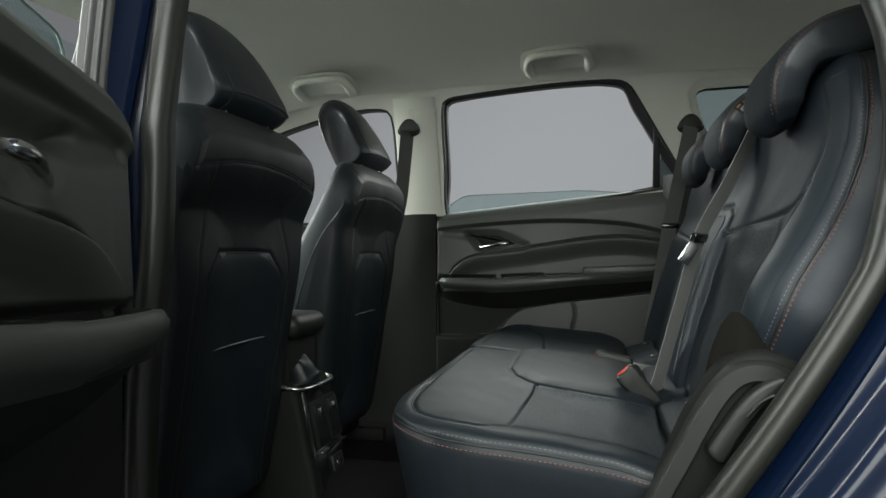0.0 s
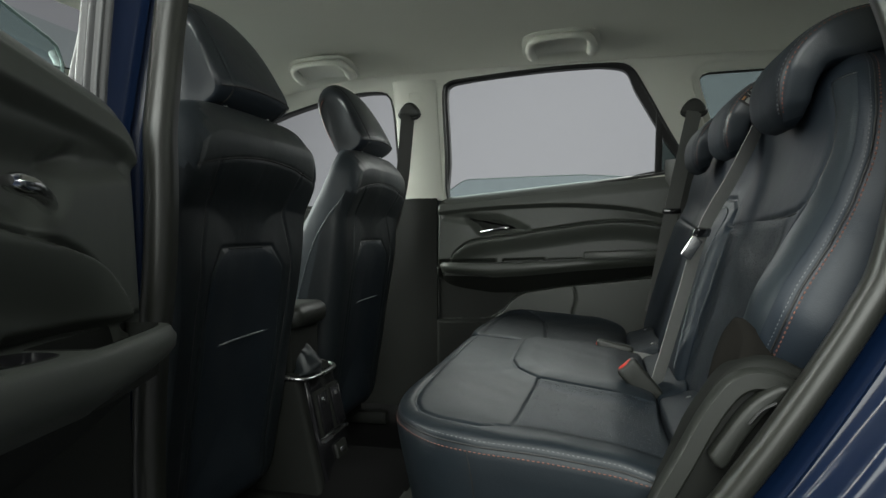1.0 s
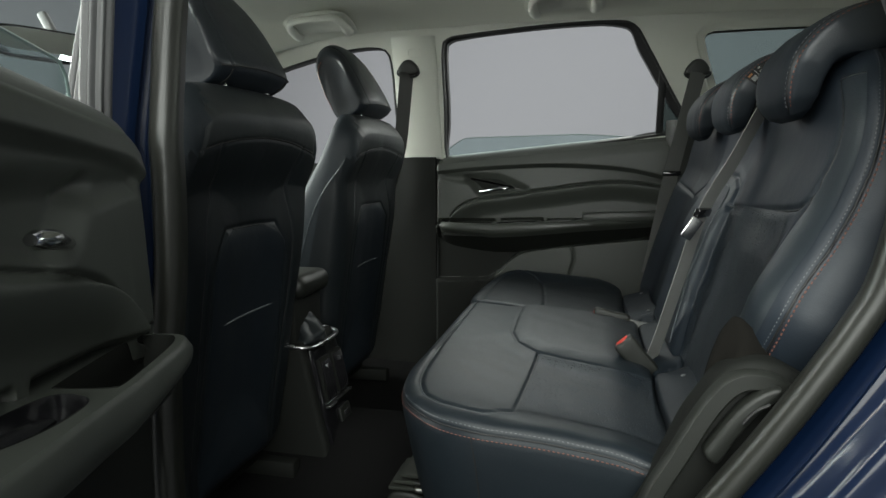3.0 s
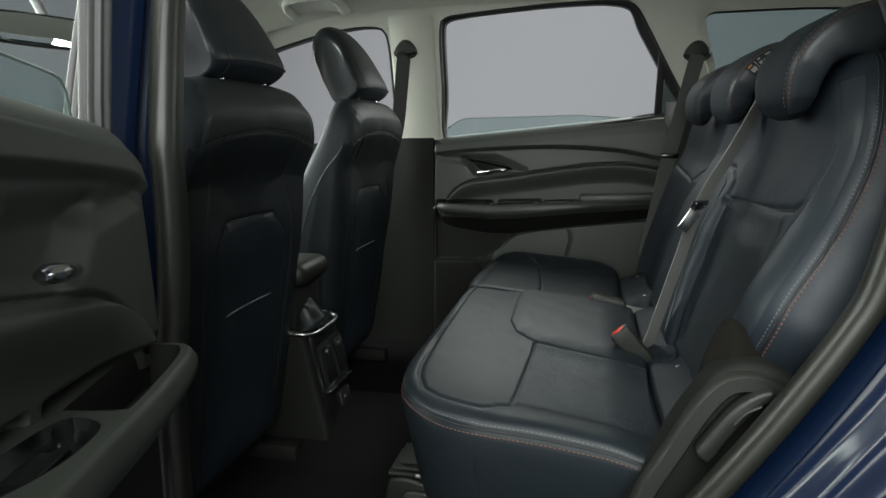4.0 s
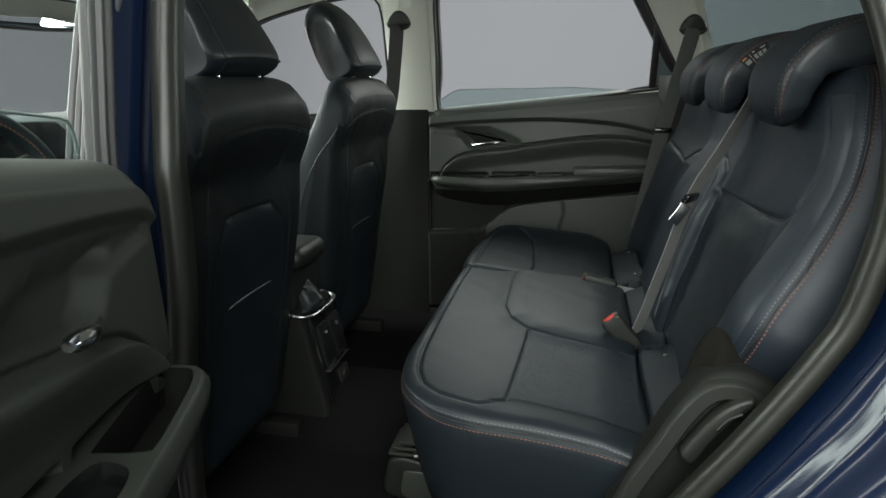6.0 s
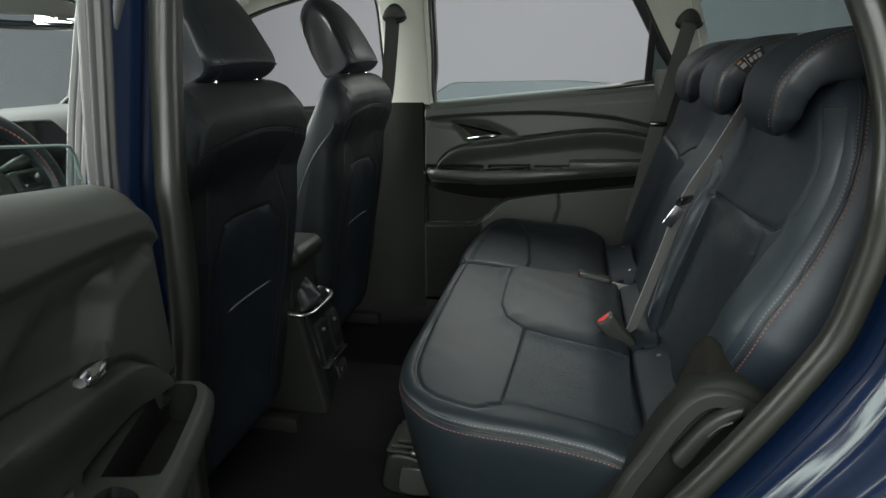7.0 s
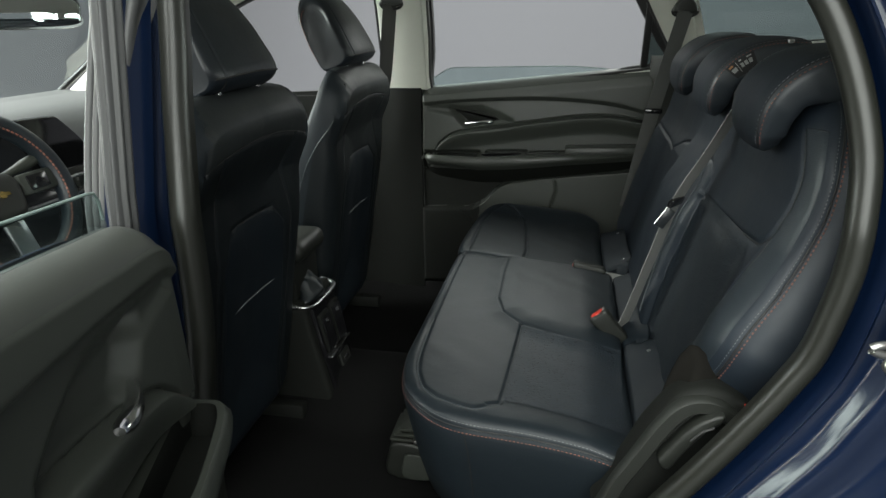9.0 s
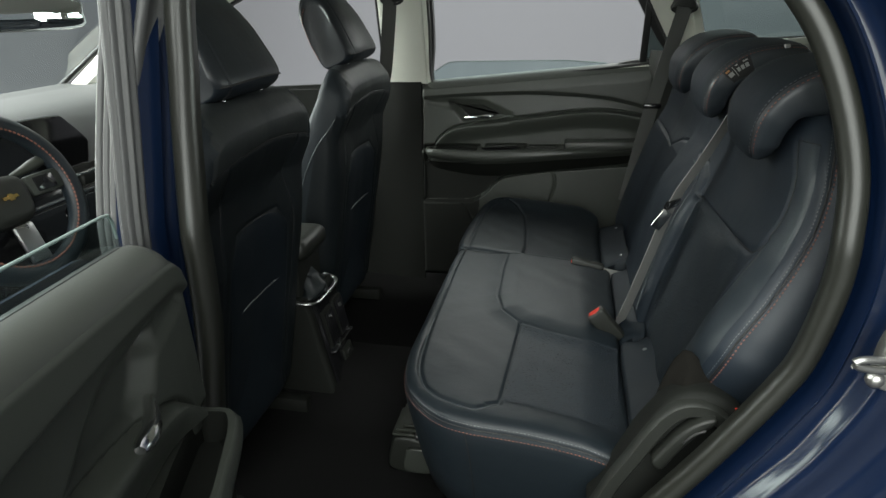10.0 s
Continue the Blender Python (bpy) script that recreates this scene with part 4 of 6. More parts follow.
part("cushion_insert", sheet(cushion_insert, 40, 50), PERF, REAR60, "perforated navy leather insert", 75)




def edge_trim(seat, loop, put, a, b, centre, relief, normal_up=(0, 0, 1), normal_side=(-0.3, -0.9, 0.3)):
    o = spline(loop, 520, True)
    c = np.array(centre)
    R = np.linalg.norm(o - c, axis=1)[:, None]
    def ring(ins, w):
        q = (c + (o - c) / R * (R - ins))[a:b]
        h = relief(q, np.full(len(q), w))
        return [put(*p, w + k) for p, k in zip(q, h)]
    part("piping", tube(ring(0.0030, -0.0140), 0.0013, 6), BLACKRUBBER, seat, smooth=60)
    part("upper_stitching", dashes(ring(0.0052, -0.0078), normal_up, 0.004, 0.0025, 0.0006), THREAD_GREY, seat, "grey stitching", 0)
    part("lower_stitching", dashes(ring(-0.0002, -0.0205), normal_side, 0.004, 0.0025, 0.0008), THREAD_RED, seat, "rust red stitching", 0)


def nearest(loop, p):
    o = spline(loop, 520, True)
    return int(np.argmin(np.linalg.norm(o - np.array(p), axis=1)))


edge_trim(REAR60, NEAR_C, cushion_put, nearest(NEAR_C, (-0.124, 0.158)), nearest(NEAR_C, (0.27, -0.626)), (0.10, -0.22), near_cush_relief)
part("rim_piping", tube(on_pad(RIM, cushion_put, lambda P, w: near_cush_relief(P, w), 0.0006, 120), 0.0011, 6), PIPING, REAR60, "grey piping", 60)

side_x = (0.010, -0.6150)
part("side_seam", tube([cushion_put(side_x[0] + 0.003 * k, side_x[1] + 0.0005 + i, w) for k, (i, w) in enumerate(((0.0, -0.018), (0.001, -0.035), (0.004, -0.055), (0.015, -0.10), (0.033, -0.17), (0.05, -0.225)))], 0.0013, 6), BLACKRUBBER, REAR60, smooth=60)

FAR_C = [(0.272, 0.30), (0.275, 0.55), (0.268, 0.63), (0.22, 0.672), (0.10, 0.69), (0.0, 0.685), (-0.07, 0.655), (-0.115, 0.58), (-0.13, 0.45), (-0.138, 0.30), (-0.137, 0.20), (-0.125, 0.176), (-0.10, 0.170), (0.10, 0.170), (0.25, 0.170), (0.27, 0.185)]
FAR_SEAM = [(0.05, 0.17), (0.055, 0.25), (0.045, 0.40), (0.03, 0.53), (0.00, 0.60), (-0.04, 0.645)]


def far_cush_relief(P, w):
    f = smooth(-0.04, -0.008, w)
    h = -0.005 * np.exp(-(poly_dist(P, FAR_SEAM) / 0.0035) ** 2)
    h += 0.012 * np.exp(-((P[:, 1] - 0.64) / 0.05) ** 2)
    h -= 0.007 * raised(P, [(0.05, 0.2), (0.03, 0.55), (0.34, 0.58), (0.34, 0.2)], 0.10)
    h -= 0.004 * np.exp(-(poly_dist(P, [(-0.105, 0.17), (-0.10, 0.45), (-0.085, 0.57), (-0.05, 0.63)]) / 0.004) ** 2)
    h -= 0.012 * smooth(0.18, 0.28, P[:, 0])
    h += 0.0005 * np.sin(P[:, 0] * 55 + 3 * np.sin(P[:, 1] * 17)) * np.sin(P[:, 1] * 31 + 1)
    return h * f


REAR40 = thing("bench_seat", "navy leather rear bench, narrower section beside the closed door", "car seat", "rear bench")
seat_pad(REAR40, "cushion", FAR_C, cushion_put, CUSH_PROFILE, far_cush_relief, LEATHER, 520, 70, (0.10, 0.42), "smooth navy leather seat cushion")
edge_trim(REAR40, FAR_C, cushion_put, nearest(FAR_C, (-0.07, 0.655)), nearest(FAR_C, (-0.125, 0.176)), (0.10, 0.42), far_cush_relief)

# backrests: u across the car, v up along the recline, w forwards
REC = radians(21.5)
BX, BZ = 0.345, 0.70


def back_put(u, v, w):
    return (BX + v * math.sin(REC) - w * math.cos(REC), u, BZ + v * math.cos(REC) + w * math.sin(REC))


NEAR_B = [(-0.30, -0.04), (-0.44, -0.04), (-0.51, -0.02), (-0.55, 0.04), (-0.592, 0.11), (-0.632, 0.194), (-0.632, 0.25), (-0.620, 0.309), (-0.602, 0.366), (-0.593, 0.440), (-0.581, 0.488), (-0.537, 0.543), (-0.46, 0.577), (-0.34, 0.588), (-0.2, 0.590), (0.0, 0.590), (0.12, 0.586), (0.155, 0.570), (0.163, 0.45), (0.165, 0.2), (0.165, 0.0), (0.15, -0.035), (0.0, -0.04)]
B_TIP = [(-0.545, 0.373), (-0.532, 0.352), (-0.513, 0.340), (-0.437, 0.332), (-0.30, 0.324), (-0.15, 0.318)]
CENTRE = [(-0.185, 0.0), (-0.172, 0.05), (-0.155, 0.12), (-0.155, 0.18), (-0.165, 0.245), (-0.163, 0.305), (-0.140, 0.358), (-0.09, 0.377), (0.0, 0.380), (0.10, 0.378), (0.20, 0.372), (0.22, 0.0)]
BOLSTER = [(-0.47, -0.05), (-0.495, 0.10), (-0.52, 0.20), (-0.525, 0.28), (-0.53, 0.38), (-0.70, 0.42), (-0.76, 0.2), (-0.72, -0.06)]


NEAR_EDGE = spline(NEAR_B, 120, True)


def near_back_relief(P, w):
    f = smooth(-0.075, -0.022, w)
    v = P[:, 1]
    h = np.interp(v, [-0.05, 0, 0.15, 0.32, 0.58], [-0.005, 0.0, 0.020, 0.035, 0.036])
    h = h + 0.024 * smooth(0.40, 0.55, v)
    rim = poly_dist(P, NEAR_EDGE, True)
    h -= 0.020 * np.clip(1 - rim / 0.075, 0, 1) ** 2 * smooth(-0.38, -0.46, P[:, 0])        # the bolster rolls over to the side
    h = h + 0.034 * raised(P, BOLSTER, 0.07) * (1 - smooth(0.20, 0.37, v))
    h += 0.026 * raised(P, CENTRE, 0.028) * smooth(0.0, 0.05, v + 0.03) * (1 - 0.75 * smooth(0.24, 0.37, v))
    h -= 0.005 * np.exp(-(poly_dist(P, CENTRE[:9]) / 0.005) ** 2)
    h -= 0.005 * np.exp(-(poly_dist(P, B_TIP) / 0.0045) ** 2)
    h -= 0.010 * np.exp(-((v - 0.17) / 0.09) ** 2) * raised(P, [(-0.19, 0.0), (-0.19, 0.30), (-0.51, 0.30), (-0.49, 0.0)], 0.08)
    h -= 0.003 * np.exp(-(poly_dist(P, BAND_IN) / 0.004) ** 2)
    h += 0.0007 * np.sin(P[:, 0] * 47 + 2 * np.sin(v * 19)) * np.sin(v * 37)
    return h * f


# the band along the bolster: light on its roll is put into a lighter leather
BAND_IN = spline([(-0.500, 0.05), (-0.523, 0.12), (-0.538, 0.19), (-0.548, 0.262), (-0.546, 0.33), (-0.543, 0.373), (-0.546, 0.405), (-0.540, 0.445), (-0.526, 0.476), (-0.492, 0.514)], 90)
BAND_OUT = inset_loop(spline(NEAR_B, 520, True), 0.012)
BACK_PROFILE = [(0.02, -0.15), (0.005, -0.14), (0.0, -0.10), (0.0, -0.050), (0.001, -0.040), (0.005, -0.034), (0.003, -0.030), (0.008, -0.019), (0.015, -0.010), (0.024, -0.003), (0.034, 0.0)]
NEAR_PROFILE = [(0.03, -0.17), (0.010, -0.16), (-0.002, -0.14), (-0.012, -0.10), (-0.016, -0.07), (-0.013, -0.045), (-0.006, -0.027), (-0.001, -0.018), (0.003, -0.013), (0.002, -0.010), (0.006, -0.005), (0.011, -0.0015), (0.018, 0.0)]
BC = (-0.20, 0.25)
seat_pad(REAR60, "backrest", NEAR_B, back_put, NEAR_PROFILE, near_back_relief, LEATHER_BACK, 520, 110, BC, "navy leather backrest with bolstered side")


def back_trim(seat, loop, a, b, c):
    o = spline(loop, 520, True)
    c = np.array(c)
    R = np.linalg.norm(o - c, axis=1)[:, None]
    def ring(ins, w, a, b):
        q = (c + (o - c) / R * (R - ins))[a:b]
        h = near_back_relief(q, np.full(len(q), w))
        return [back_put(*p, w + k) for p, k in zip(q, h)]
    part("back_piping", tube(ring(0.002, -0.0115, a, b), 0.0016, 6), BLACKRUBBER, seat, smooth=60)
    part("front_stitching", dashes(ring(0.0042, -0.0075, a, b), (-0.7, -0.7, 0.2), 0.0035, 0.0022, 0.0006), THREAD_GREY, seat, "grey stitching", 0)
    part("side_stitching", dashes(ring(0.0003, -0.0155, a, b), (-0.4, -0.9, 0.1), 0.004, 0.0025, 0.0010), THREAD_RED, seat, "rust red stitching", 0)


back_trim(REAR60, NEAR_B, nearest(NEAR_B, (-0.56, 0.06)), nearest(NEAR_B, (-0.40, 0.584)), BC)
part("centre_piping", tube(on_pad([(-0.150, 0.03), (-0.128, 0.12), (-0.126, 0.18), (-0.135, 0.245), (-0.132, 0.300), (-0.112, 0.340), (-0.07, 0.356), (0.0, 0.358)], back_put, near_back_relief, 0.0008, 90), 0.0014, 6), PIPING, REAR60, "grey piping", 60)
part("tip_piping", tube(on_pad(B_TIP, back_put, near_back_relief, 0.0008, 60), 0.0013, 6), BLACKRUBBER, REAR60, smooth=60)


def insert_panel(s, t):
    v = 0.0 + 0.325 * t
    a = np.interp(v, [0, 0.05, 0.12, 0.245, 0.305, 0.33], [-0.195, -0.182, -0.166, -0.175, -0.178, -0.17])
    b = np.interp(v, [0, 0.10, 0.20, 0.28, 0.33], [-0.45, -0.49, -0.515, -0.52, -0.48])
    P = np.column_stack([a + (b - a) * s, v + 0.008 * s * t])
    return np.array([back_put(p[0], p[1], k + 0.0012) for p, k in zip(P, near_back_relief(P, np.zeros(len(P))))])


part("perforated_insert", sheet(insert_panel, 40, 40), PERF, REAR60, "perforated navy leather insert", 75)


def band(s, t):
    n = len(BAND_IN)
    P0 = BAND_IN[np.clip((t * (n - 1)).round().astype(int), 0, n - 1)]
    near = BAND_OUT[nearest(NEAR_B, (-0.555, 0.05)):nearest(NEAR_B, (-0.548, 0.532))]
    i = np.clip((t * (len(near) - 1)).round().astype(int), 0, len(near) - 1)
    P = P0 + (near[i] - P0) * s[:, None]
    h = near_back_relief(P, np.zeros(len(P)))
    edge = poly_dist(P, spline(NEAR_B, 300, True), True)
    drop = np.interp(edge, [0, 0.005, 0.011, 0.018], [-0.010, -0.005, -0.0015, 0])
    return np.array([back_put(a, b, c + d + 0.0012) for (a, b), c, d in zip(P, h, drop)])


part("bolster_band", sheet(band, 14, 90), LEATHER_LIT_BAND, REAR60, "navy leather bolster band, light put into its colour", 75)
part("band_piping", tube([tuple(p) for p in band(np.zeros(40), np.linspace(0.52, 1, 40))] + [tuple(p) for p in band(np.linspace(0, 1, 12), np.ones(12))[1:]], 0.0012, 6), BLACKRUBBER, REAR60, smooth=60)

FAR_B = [(0.40, -0.04), (0.56, -0.03), (0.60, 0.03), (0.615, 0.15), (0.63, 0.27), (0.635, 0.38), (0.62, 0.48), (0.56, 0.545), (0.45, 0.553), (0.25, 0.553), (0.185, 0.54), (0.171, 0.48), (0.170, 0.2), (0.170, 0.0), (0.19, -0.035)]


def far_back_relief(P, w):
    f = (w > -0.035)
    h = 0.026 * raised(P, [(0.50, -0.05), (0.51, 0.2), (0.55, 0.40), (0.52, 0.50), (0.7, 0.62), (0.8, 0.3), (0.7, -0.05)], 0.09)
    h += np.interp(P[:, 1], [0, 0.15, 0.32, 0.5], [0, 0.015, 0.025, 0.0])
    h += 0.035 * smooth(0.36, 0.52, P[:, 1])
    h -= 0.0035 * np.exp(-(poly_dist(P, [(0.60, 0.345), (0.48, 0.329), (0.371, 0.318), (0.30, 0.352), (0.18, 0.375)]) / 0.004) ** 2)
    return h * f


seat_pad(REAR40, "backrest", FAR_B, back_put, BACK_PROFILE, far_back_relief, LEATHER_BACK, 420, 80, (0.40, 0.25), "navy leather backrest")
part("seam_piping", tube(on_pad([(0.60, 0.345), (0.48, 0.329), (0.40, 0.320), (0.371, 0.318), (0.335, 0.332), (0.30, 0.352), (0.25, 0.370), (0.18, 0.375)], back_put, far_back_relief, 0.0006, 60), 0.0008, 6), PIPING, REAR40, "grey piping", 60)

# leather flaps between the cushions and the backrests
def flap(seat, x0, x1, y0, y1, studs, label):
    lp = spline([(0, 0), (0.5, -0.02), (1, 0), (1.03, 0.5), (1, 1), (0.5, 1.02), (0, 1), (-0.02, 0.5)], 60, True)
    v, f = pad(lp, [(0.0, -0.03), (0.0, -0.006), (0.02, -0.002), (0.06, 0.0)], 60, 12, 2, lambda P, w: (w > -0.003) * 0.003 * np.sin(P[:, 1] * 9))
    # NAVY is darker than the cushions: the backrest's shade put into the colour.
    fl = part("gap_flap", moved((v, f), lambda a, b, w: (x0 + (x1 - x0) * a, y0 + (y1 - y0) * b, 0.700 + 0.022 * a + w)), NAVY, seat, label, 60)
    for yy in studs:
        band = placed(block((x1 - x0) * 0.92, 0.055, 0.0025, 0.001), pose((x0 + x1) / 2, yy, 0.7115, 0, -22, 4))
        tab = part("tab", band, NAVY, fl, "leather tab")
        part("stud", placed(disc(0.006, 0.005, 16, 0.002), pose(x0 + 0.72 * (x1 - x0), yy, 0.7170, 0, -22, 0)), SATIN, tab, "metal press stud", 60)
    return fl


flap(REAR60, 0.292, 0.352, -0.575, -0.245, (-0.29, -0.535), "navy leather gap cover with press studs")
flap(REAR60, 0.290, 0.345, -0.215, 0.135, (), "plain navy leather gap cover")
flap(REAR40, 0.272, 0.340, 0.20, 0.50, (0.235, 0.46), "navy leather gap cover with press studs")

# rear headrests: a hooked bar, swept from its low front lip back over the backrest's top
LIP = spline([(0.456, 1.152), (0.448, 1.180), (0.450, 1.215), (0.466, 1.246), (0.498, 1.270), (0.545, 1.282), (0.60, 1.284)], 48)
LIP_T = np.interp(np.linspace(0, 1, 48), [0, 0.04, 0.12, 0.3, 0.6, 0.95, 1], [0.006, 0.017, 0.025, 0.029, 0.028, 0.024, 0.014])
LIP_W = np.interp(np.linspace(0, 1, 48), [0, 0.04, 0.12, 0.3, 0.5, 1], [0.040, 0.066, 0.092, 0.112, 0.120, 0.122])


def lip_point(i, a, yc, grow=0.0, wide=1.0):
    """A point of the headrest's skin: i along the hook, a round its section (0: the side towards +y, 90 degrees: outside)."""
    t = LIP[min(i + 1, 47)] - LIP[max(i - 1, 0)]
    t = t / np.linalg.norm(t)
    nrm = np.array([-t[1], t[0]])
    c, s2 = math.cos(a), math.sin(a)
    k = 0.32
    cy = math.copysign(abs(c) ** k, c) * (LIP_W[i] * wide + grow)
    cn = math.copysign(abs(s2) ** 0.46, s2) * (LIP_T[i] + grow) * (1 if s2 > 0 else 1 + 0.9 * float(smooth(16, 30, i)))
    slope = 1 - 0.10 * max(0, s2) ** 2
    p = LIP[i] + nrm * cn
    return (p[0], yc + cy * slope, p[1])


def rear_headrest(seat, yc, label, wide=1.0):
    m = 64
    V = [lip_point(i, 2 * math.pi * k / m, yc, wide=wide) for i in range(48) for k in range(m)]
    F = [(i * m + k, i * m + (k + 1) % m, (i + 1) * m + (k + 1) % m, (i + 1) * m + k) for i in range(47) for k in range(m)]
    F += [tuple(range(m)), tuple(47 * m + k for k in range(m))]
    h = part("headrest", (V, F), LEATHER_DARK, seat, label, 80)
    for a, sgn in ((math.pi - 0.62, -1), (0.62, 1)):
        lo, hi = (math.pi - 0.60, math.pi + 0.55) if sgn < 0 else (-0.55, 0.60)
        # Side skin in a lighter copy: the light on it is coloured in.
        side = [lip_point(i, x, yc, 0.0008, wide=wide) for i in range(2, 47) for x in np.linspace(lo, hi, 12)]
        part("side_band", (side, [(i * 12 + k, i * 12 + k + 1, (i + 1) * 12 + k + 1, (i + 1) * 12 + k) for i in range(44) for k in range(11)]), LEATHER_LIT_SIDE, h, "leather side band, light put into its colour", 80)
        part("edge_piping", tube([lip_point(i, a + sgn * 0.0, yc, 0.0003, wide=wide) for i in range(3, 47)], 0.0014, 6), BLACKRUBBER, h, smooth=60)
        part("edge_stitching", dashes([lip_point(i, math.pi / 2 + (a - math.pi / 2) * 1.22, yc, 0.0007, wide=wide) for i in range(4, 47)], (0, sgn, 0.2), 0.0045, 0.0025, 0.0010), THREAD_RED, h, "rust red stitching", 0)
        part("top_stitching", dashes([lip_point(i, math.pi / 2 + (a - math.pi / 2) * 0.86, yc, 0.0006, wide=wide) for i in range(4, 47)], (0, 0.3 * sgn, 1), 0.0045, 0.0025, 0.0008), THREAD_GREY, h, "grey stitching", 0)
    for dy in (-0.06, 0.06):
        part("post", tube([(0.545, yc + dy, 1.20), (0.540, yc + dy, 1.262)], 0.006, 10), CHROME, h, "chrome headrest post")
    return h


rear_headrest(REAR60, -0.386, "navy leather hook-shaped headrest", 0.93)
mid_head = rear_headrest(REAR60, -0.002, "hook-shaped centre headrest with a sewn label")
rear_headrest(REAR40, 0.370, "navy leather hook-shaped headrest")
# sewn label on the centre headrest's side
def label_patch(i0, i1, a0, a1, lift):
    """A patch on the centre headrest's side: i along the hook, a round it."""
    ii, aa = np.linspace(i0, i1, 12), np.linspace(a0, a1, 6)
    V = []
    for x in ii:
        k = int(x)
        for q in aa:
            p, r2 = np.array(lip_point(k, math.pi + q, -0.002, lift)), np.array(lip_point(k + 1, math.pi + q, -0.002, lift))
            V.append(tuple(p + (r2 - p) * (x - k)))
    return V, [(i * 6 + j, i * 6 + j + 1, (i + 1) * 6 + j + 1, (i + 1) * 6 + j) for i in range(11) for j in range(5)]


part("sewn_label", label_patch(17.8, 27.0, -0.32, 0.10, 0.0022), LABELCLOTH, mid_head, "black sewn label with an orange mark and grey bars", 60)
part("label_mark", label_patch(18.4, 19.8, -0.22, -0.12, 0.0032), ORANGE, mid_head, "small orange mark", 60)
for i0, i1, a0, a1 in ((18.4, 20.2, -0.06, 0.00), (20.8, 21.0, -0.22, 0.02), (21.7, 22.7, -0.06, 0.0), (23.1, 24.2, -0.06, 0.0), (21.9, 22.7, -0.22, -0.14), (24.4, 26.0, -0.2, -0.13), (24.6, 25.8, -0.06, 0.0)):
    part("label_bar", label_patch(i0, i1, a0, a1, 0.0032), WHITEPRINT, mid_head)
part("label_clip", placed(block(0.010, 0.008, 0.008, 0.002), pose(0.556, -0.118, 1.303, 0, -8, 0)), WHITEPRINT, mid_head, "small light grey clip")

# ---- front seats ----
FREC = radians(9)


def front_seat(yc, label, sx):
    """A bucket seat seen from behind; sx: the side (-1 or 1) that faces the nearer door."""
    seat = thing("front_seat", label, "car seat", "front seats")
    X0, Z0 = -0.556, 0.555

    def put(u, v, w):
        return (X0 + v * math.sin(FREC) + w * math.cos(FREC), yc + u, Z0 + v * math.cos(FREC) - w * math.sin(FREC))
    out = [(0.0, -0.10), (0.17, -0.10), (0.215, -0.06), (0.232, 0.10), (0.245, 0.28), (0.252, 0.45), (0.250, 0.55), (0.243, 0.605), (0.227, 0.643), (0.196, 0.667), (0.15, 0.677), (0.08, 0.681), (0.0, 0.682)]
    out = out + [(-a, b) for a, b in reversed(out[1:-1])]
    prof = [(0.03, -0.075), (0.012, -0.07), (0.0, -0.055), (0.0, -0.02), (0.003, 0.004), (0.010, 0.022), (0.024, 0.035), (0.042, 0.042)]
    seam = [(-0.236, 0.564), (-0.19, 0.578), (-0.10, 0.594), (0, 0.600), (0.10, 0.594), (0.19, 0.578), (0.236, 0.564)]
    pocket = [(-0.13, -0.08), (-0.138, 0.25), (-0.128, 0.39), (-0.09, 0.432), (0.09, 0.432), (0.128, 0.39), (0.138, 0.25), (0.13, -0.08)]

    dip = [(-0.205, 0.50), (-0.16, 0.552), (0.0, 0.572), (0.16, 0.552), (0.205, 0.50), (0.15, 0.455), (0.115, 0.40), (0.115, 0.0), (-0.115, 0.0), (-0.115, 0.40), (-0.15, 0.455)]

    def relief(P, w):
        f = smooth(0.0, 0.03, w)
        u, v = P[:, 0], P[:, 1]
        h = -0.0022 * np.exp(-(poly_dist(P, seam) / 0.003) ** 2)
        h += 0.010 * np.exp(-((v - 0.58) / 0.06) ** 2)
        h -= 0.030 * raised(P, dip, 0.095)
        h += 0.018 * raised(P, pocket, 0.09)
        h -= 0.003 * np.exp(-(poly_dist(P, pocket) / 0.004) ** 2)
        h -= 0.016 * smooth(0.61, 0.68, v) ** 1.5
        h -= 0.008 * smooth(0.16, 0.26, np.abs(u)) ** 1.5
        h -= 0.004 * np.exp(-(poly_dist(np.abs(P), SHOULDER) / 0.004) ** 2)
        h -= 0.003 * np.exp(-(poly_dist(np.abs(P), FLANK) / 0.004) ** 2)
        h += 0.0012 * np.sin(v * 30 + 2 * np.sin(u * 12)) * np.sin(u * 20)
        k = np.interp(v, [0.0, 0.30, 0.40, 0.50, 0.55, 0.60, 0.65, 0.70], [0.18, 0.15, 0.11, 0.070, 0.050, 0.036, 0.032, 0.040]) / 0.075
        return h * f + np.where(w < 0, w * (k - 1), 0)
    SHOULDER = [(0.170, 0.669), (0.188, 0.645), (0.203, 0.612), (0.210, 0.572)]
    FLANK = [(0.150, 0.585), (0.136, 0.50), (0.158, 0.425), (0.162, 0.316), (0.150, 0.0)]
    edge_loop = spline(out, 160, True)

    def relief_top(P, w):
        """The back's relief with the rounded rim, for what is laid on it."""
        drop = np.interp(poly_dist(P, edge_loop, True), [0, 0.003, 0.010, 0.024, 0.042], [-0.062, -0.038, -0.020, -0.007, 0])
        return relief(P, np.full(len(P), 0.1)) + drop
    v, f = pad(out, prof, 480, 110, 24, relief, (0, 0.30))
    v = np.array(v)
    mid = np.array([v[list(q)].mean(0) for q in f])
    au = np.abs(mid[:, 0])
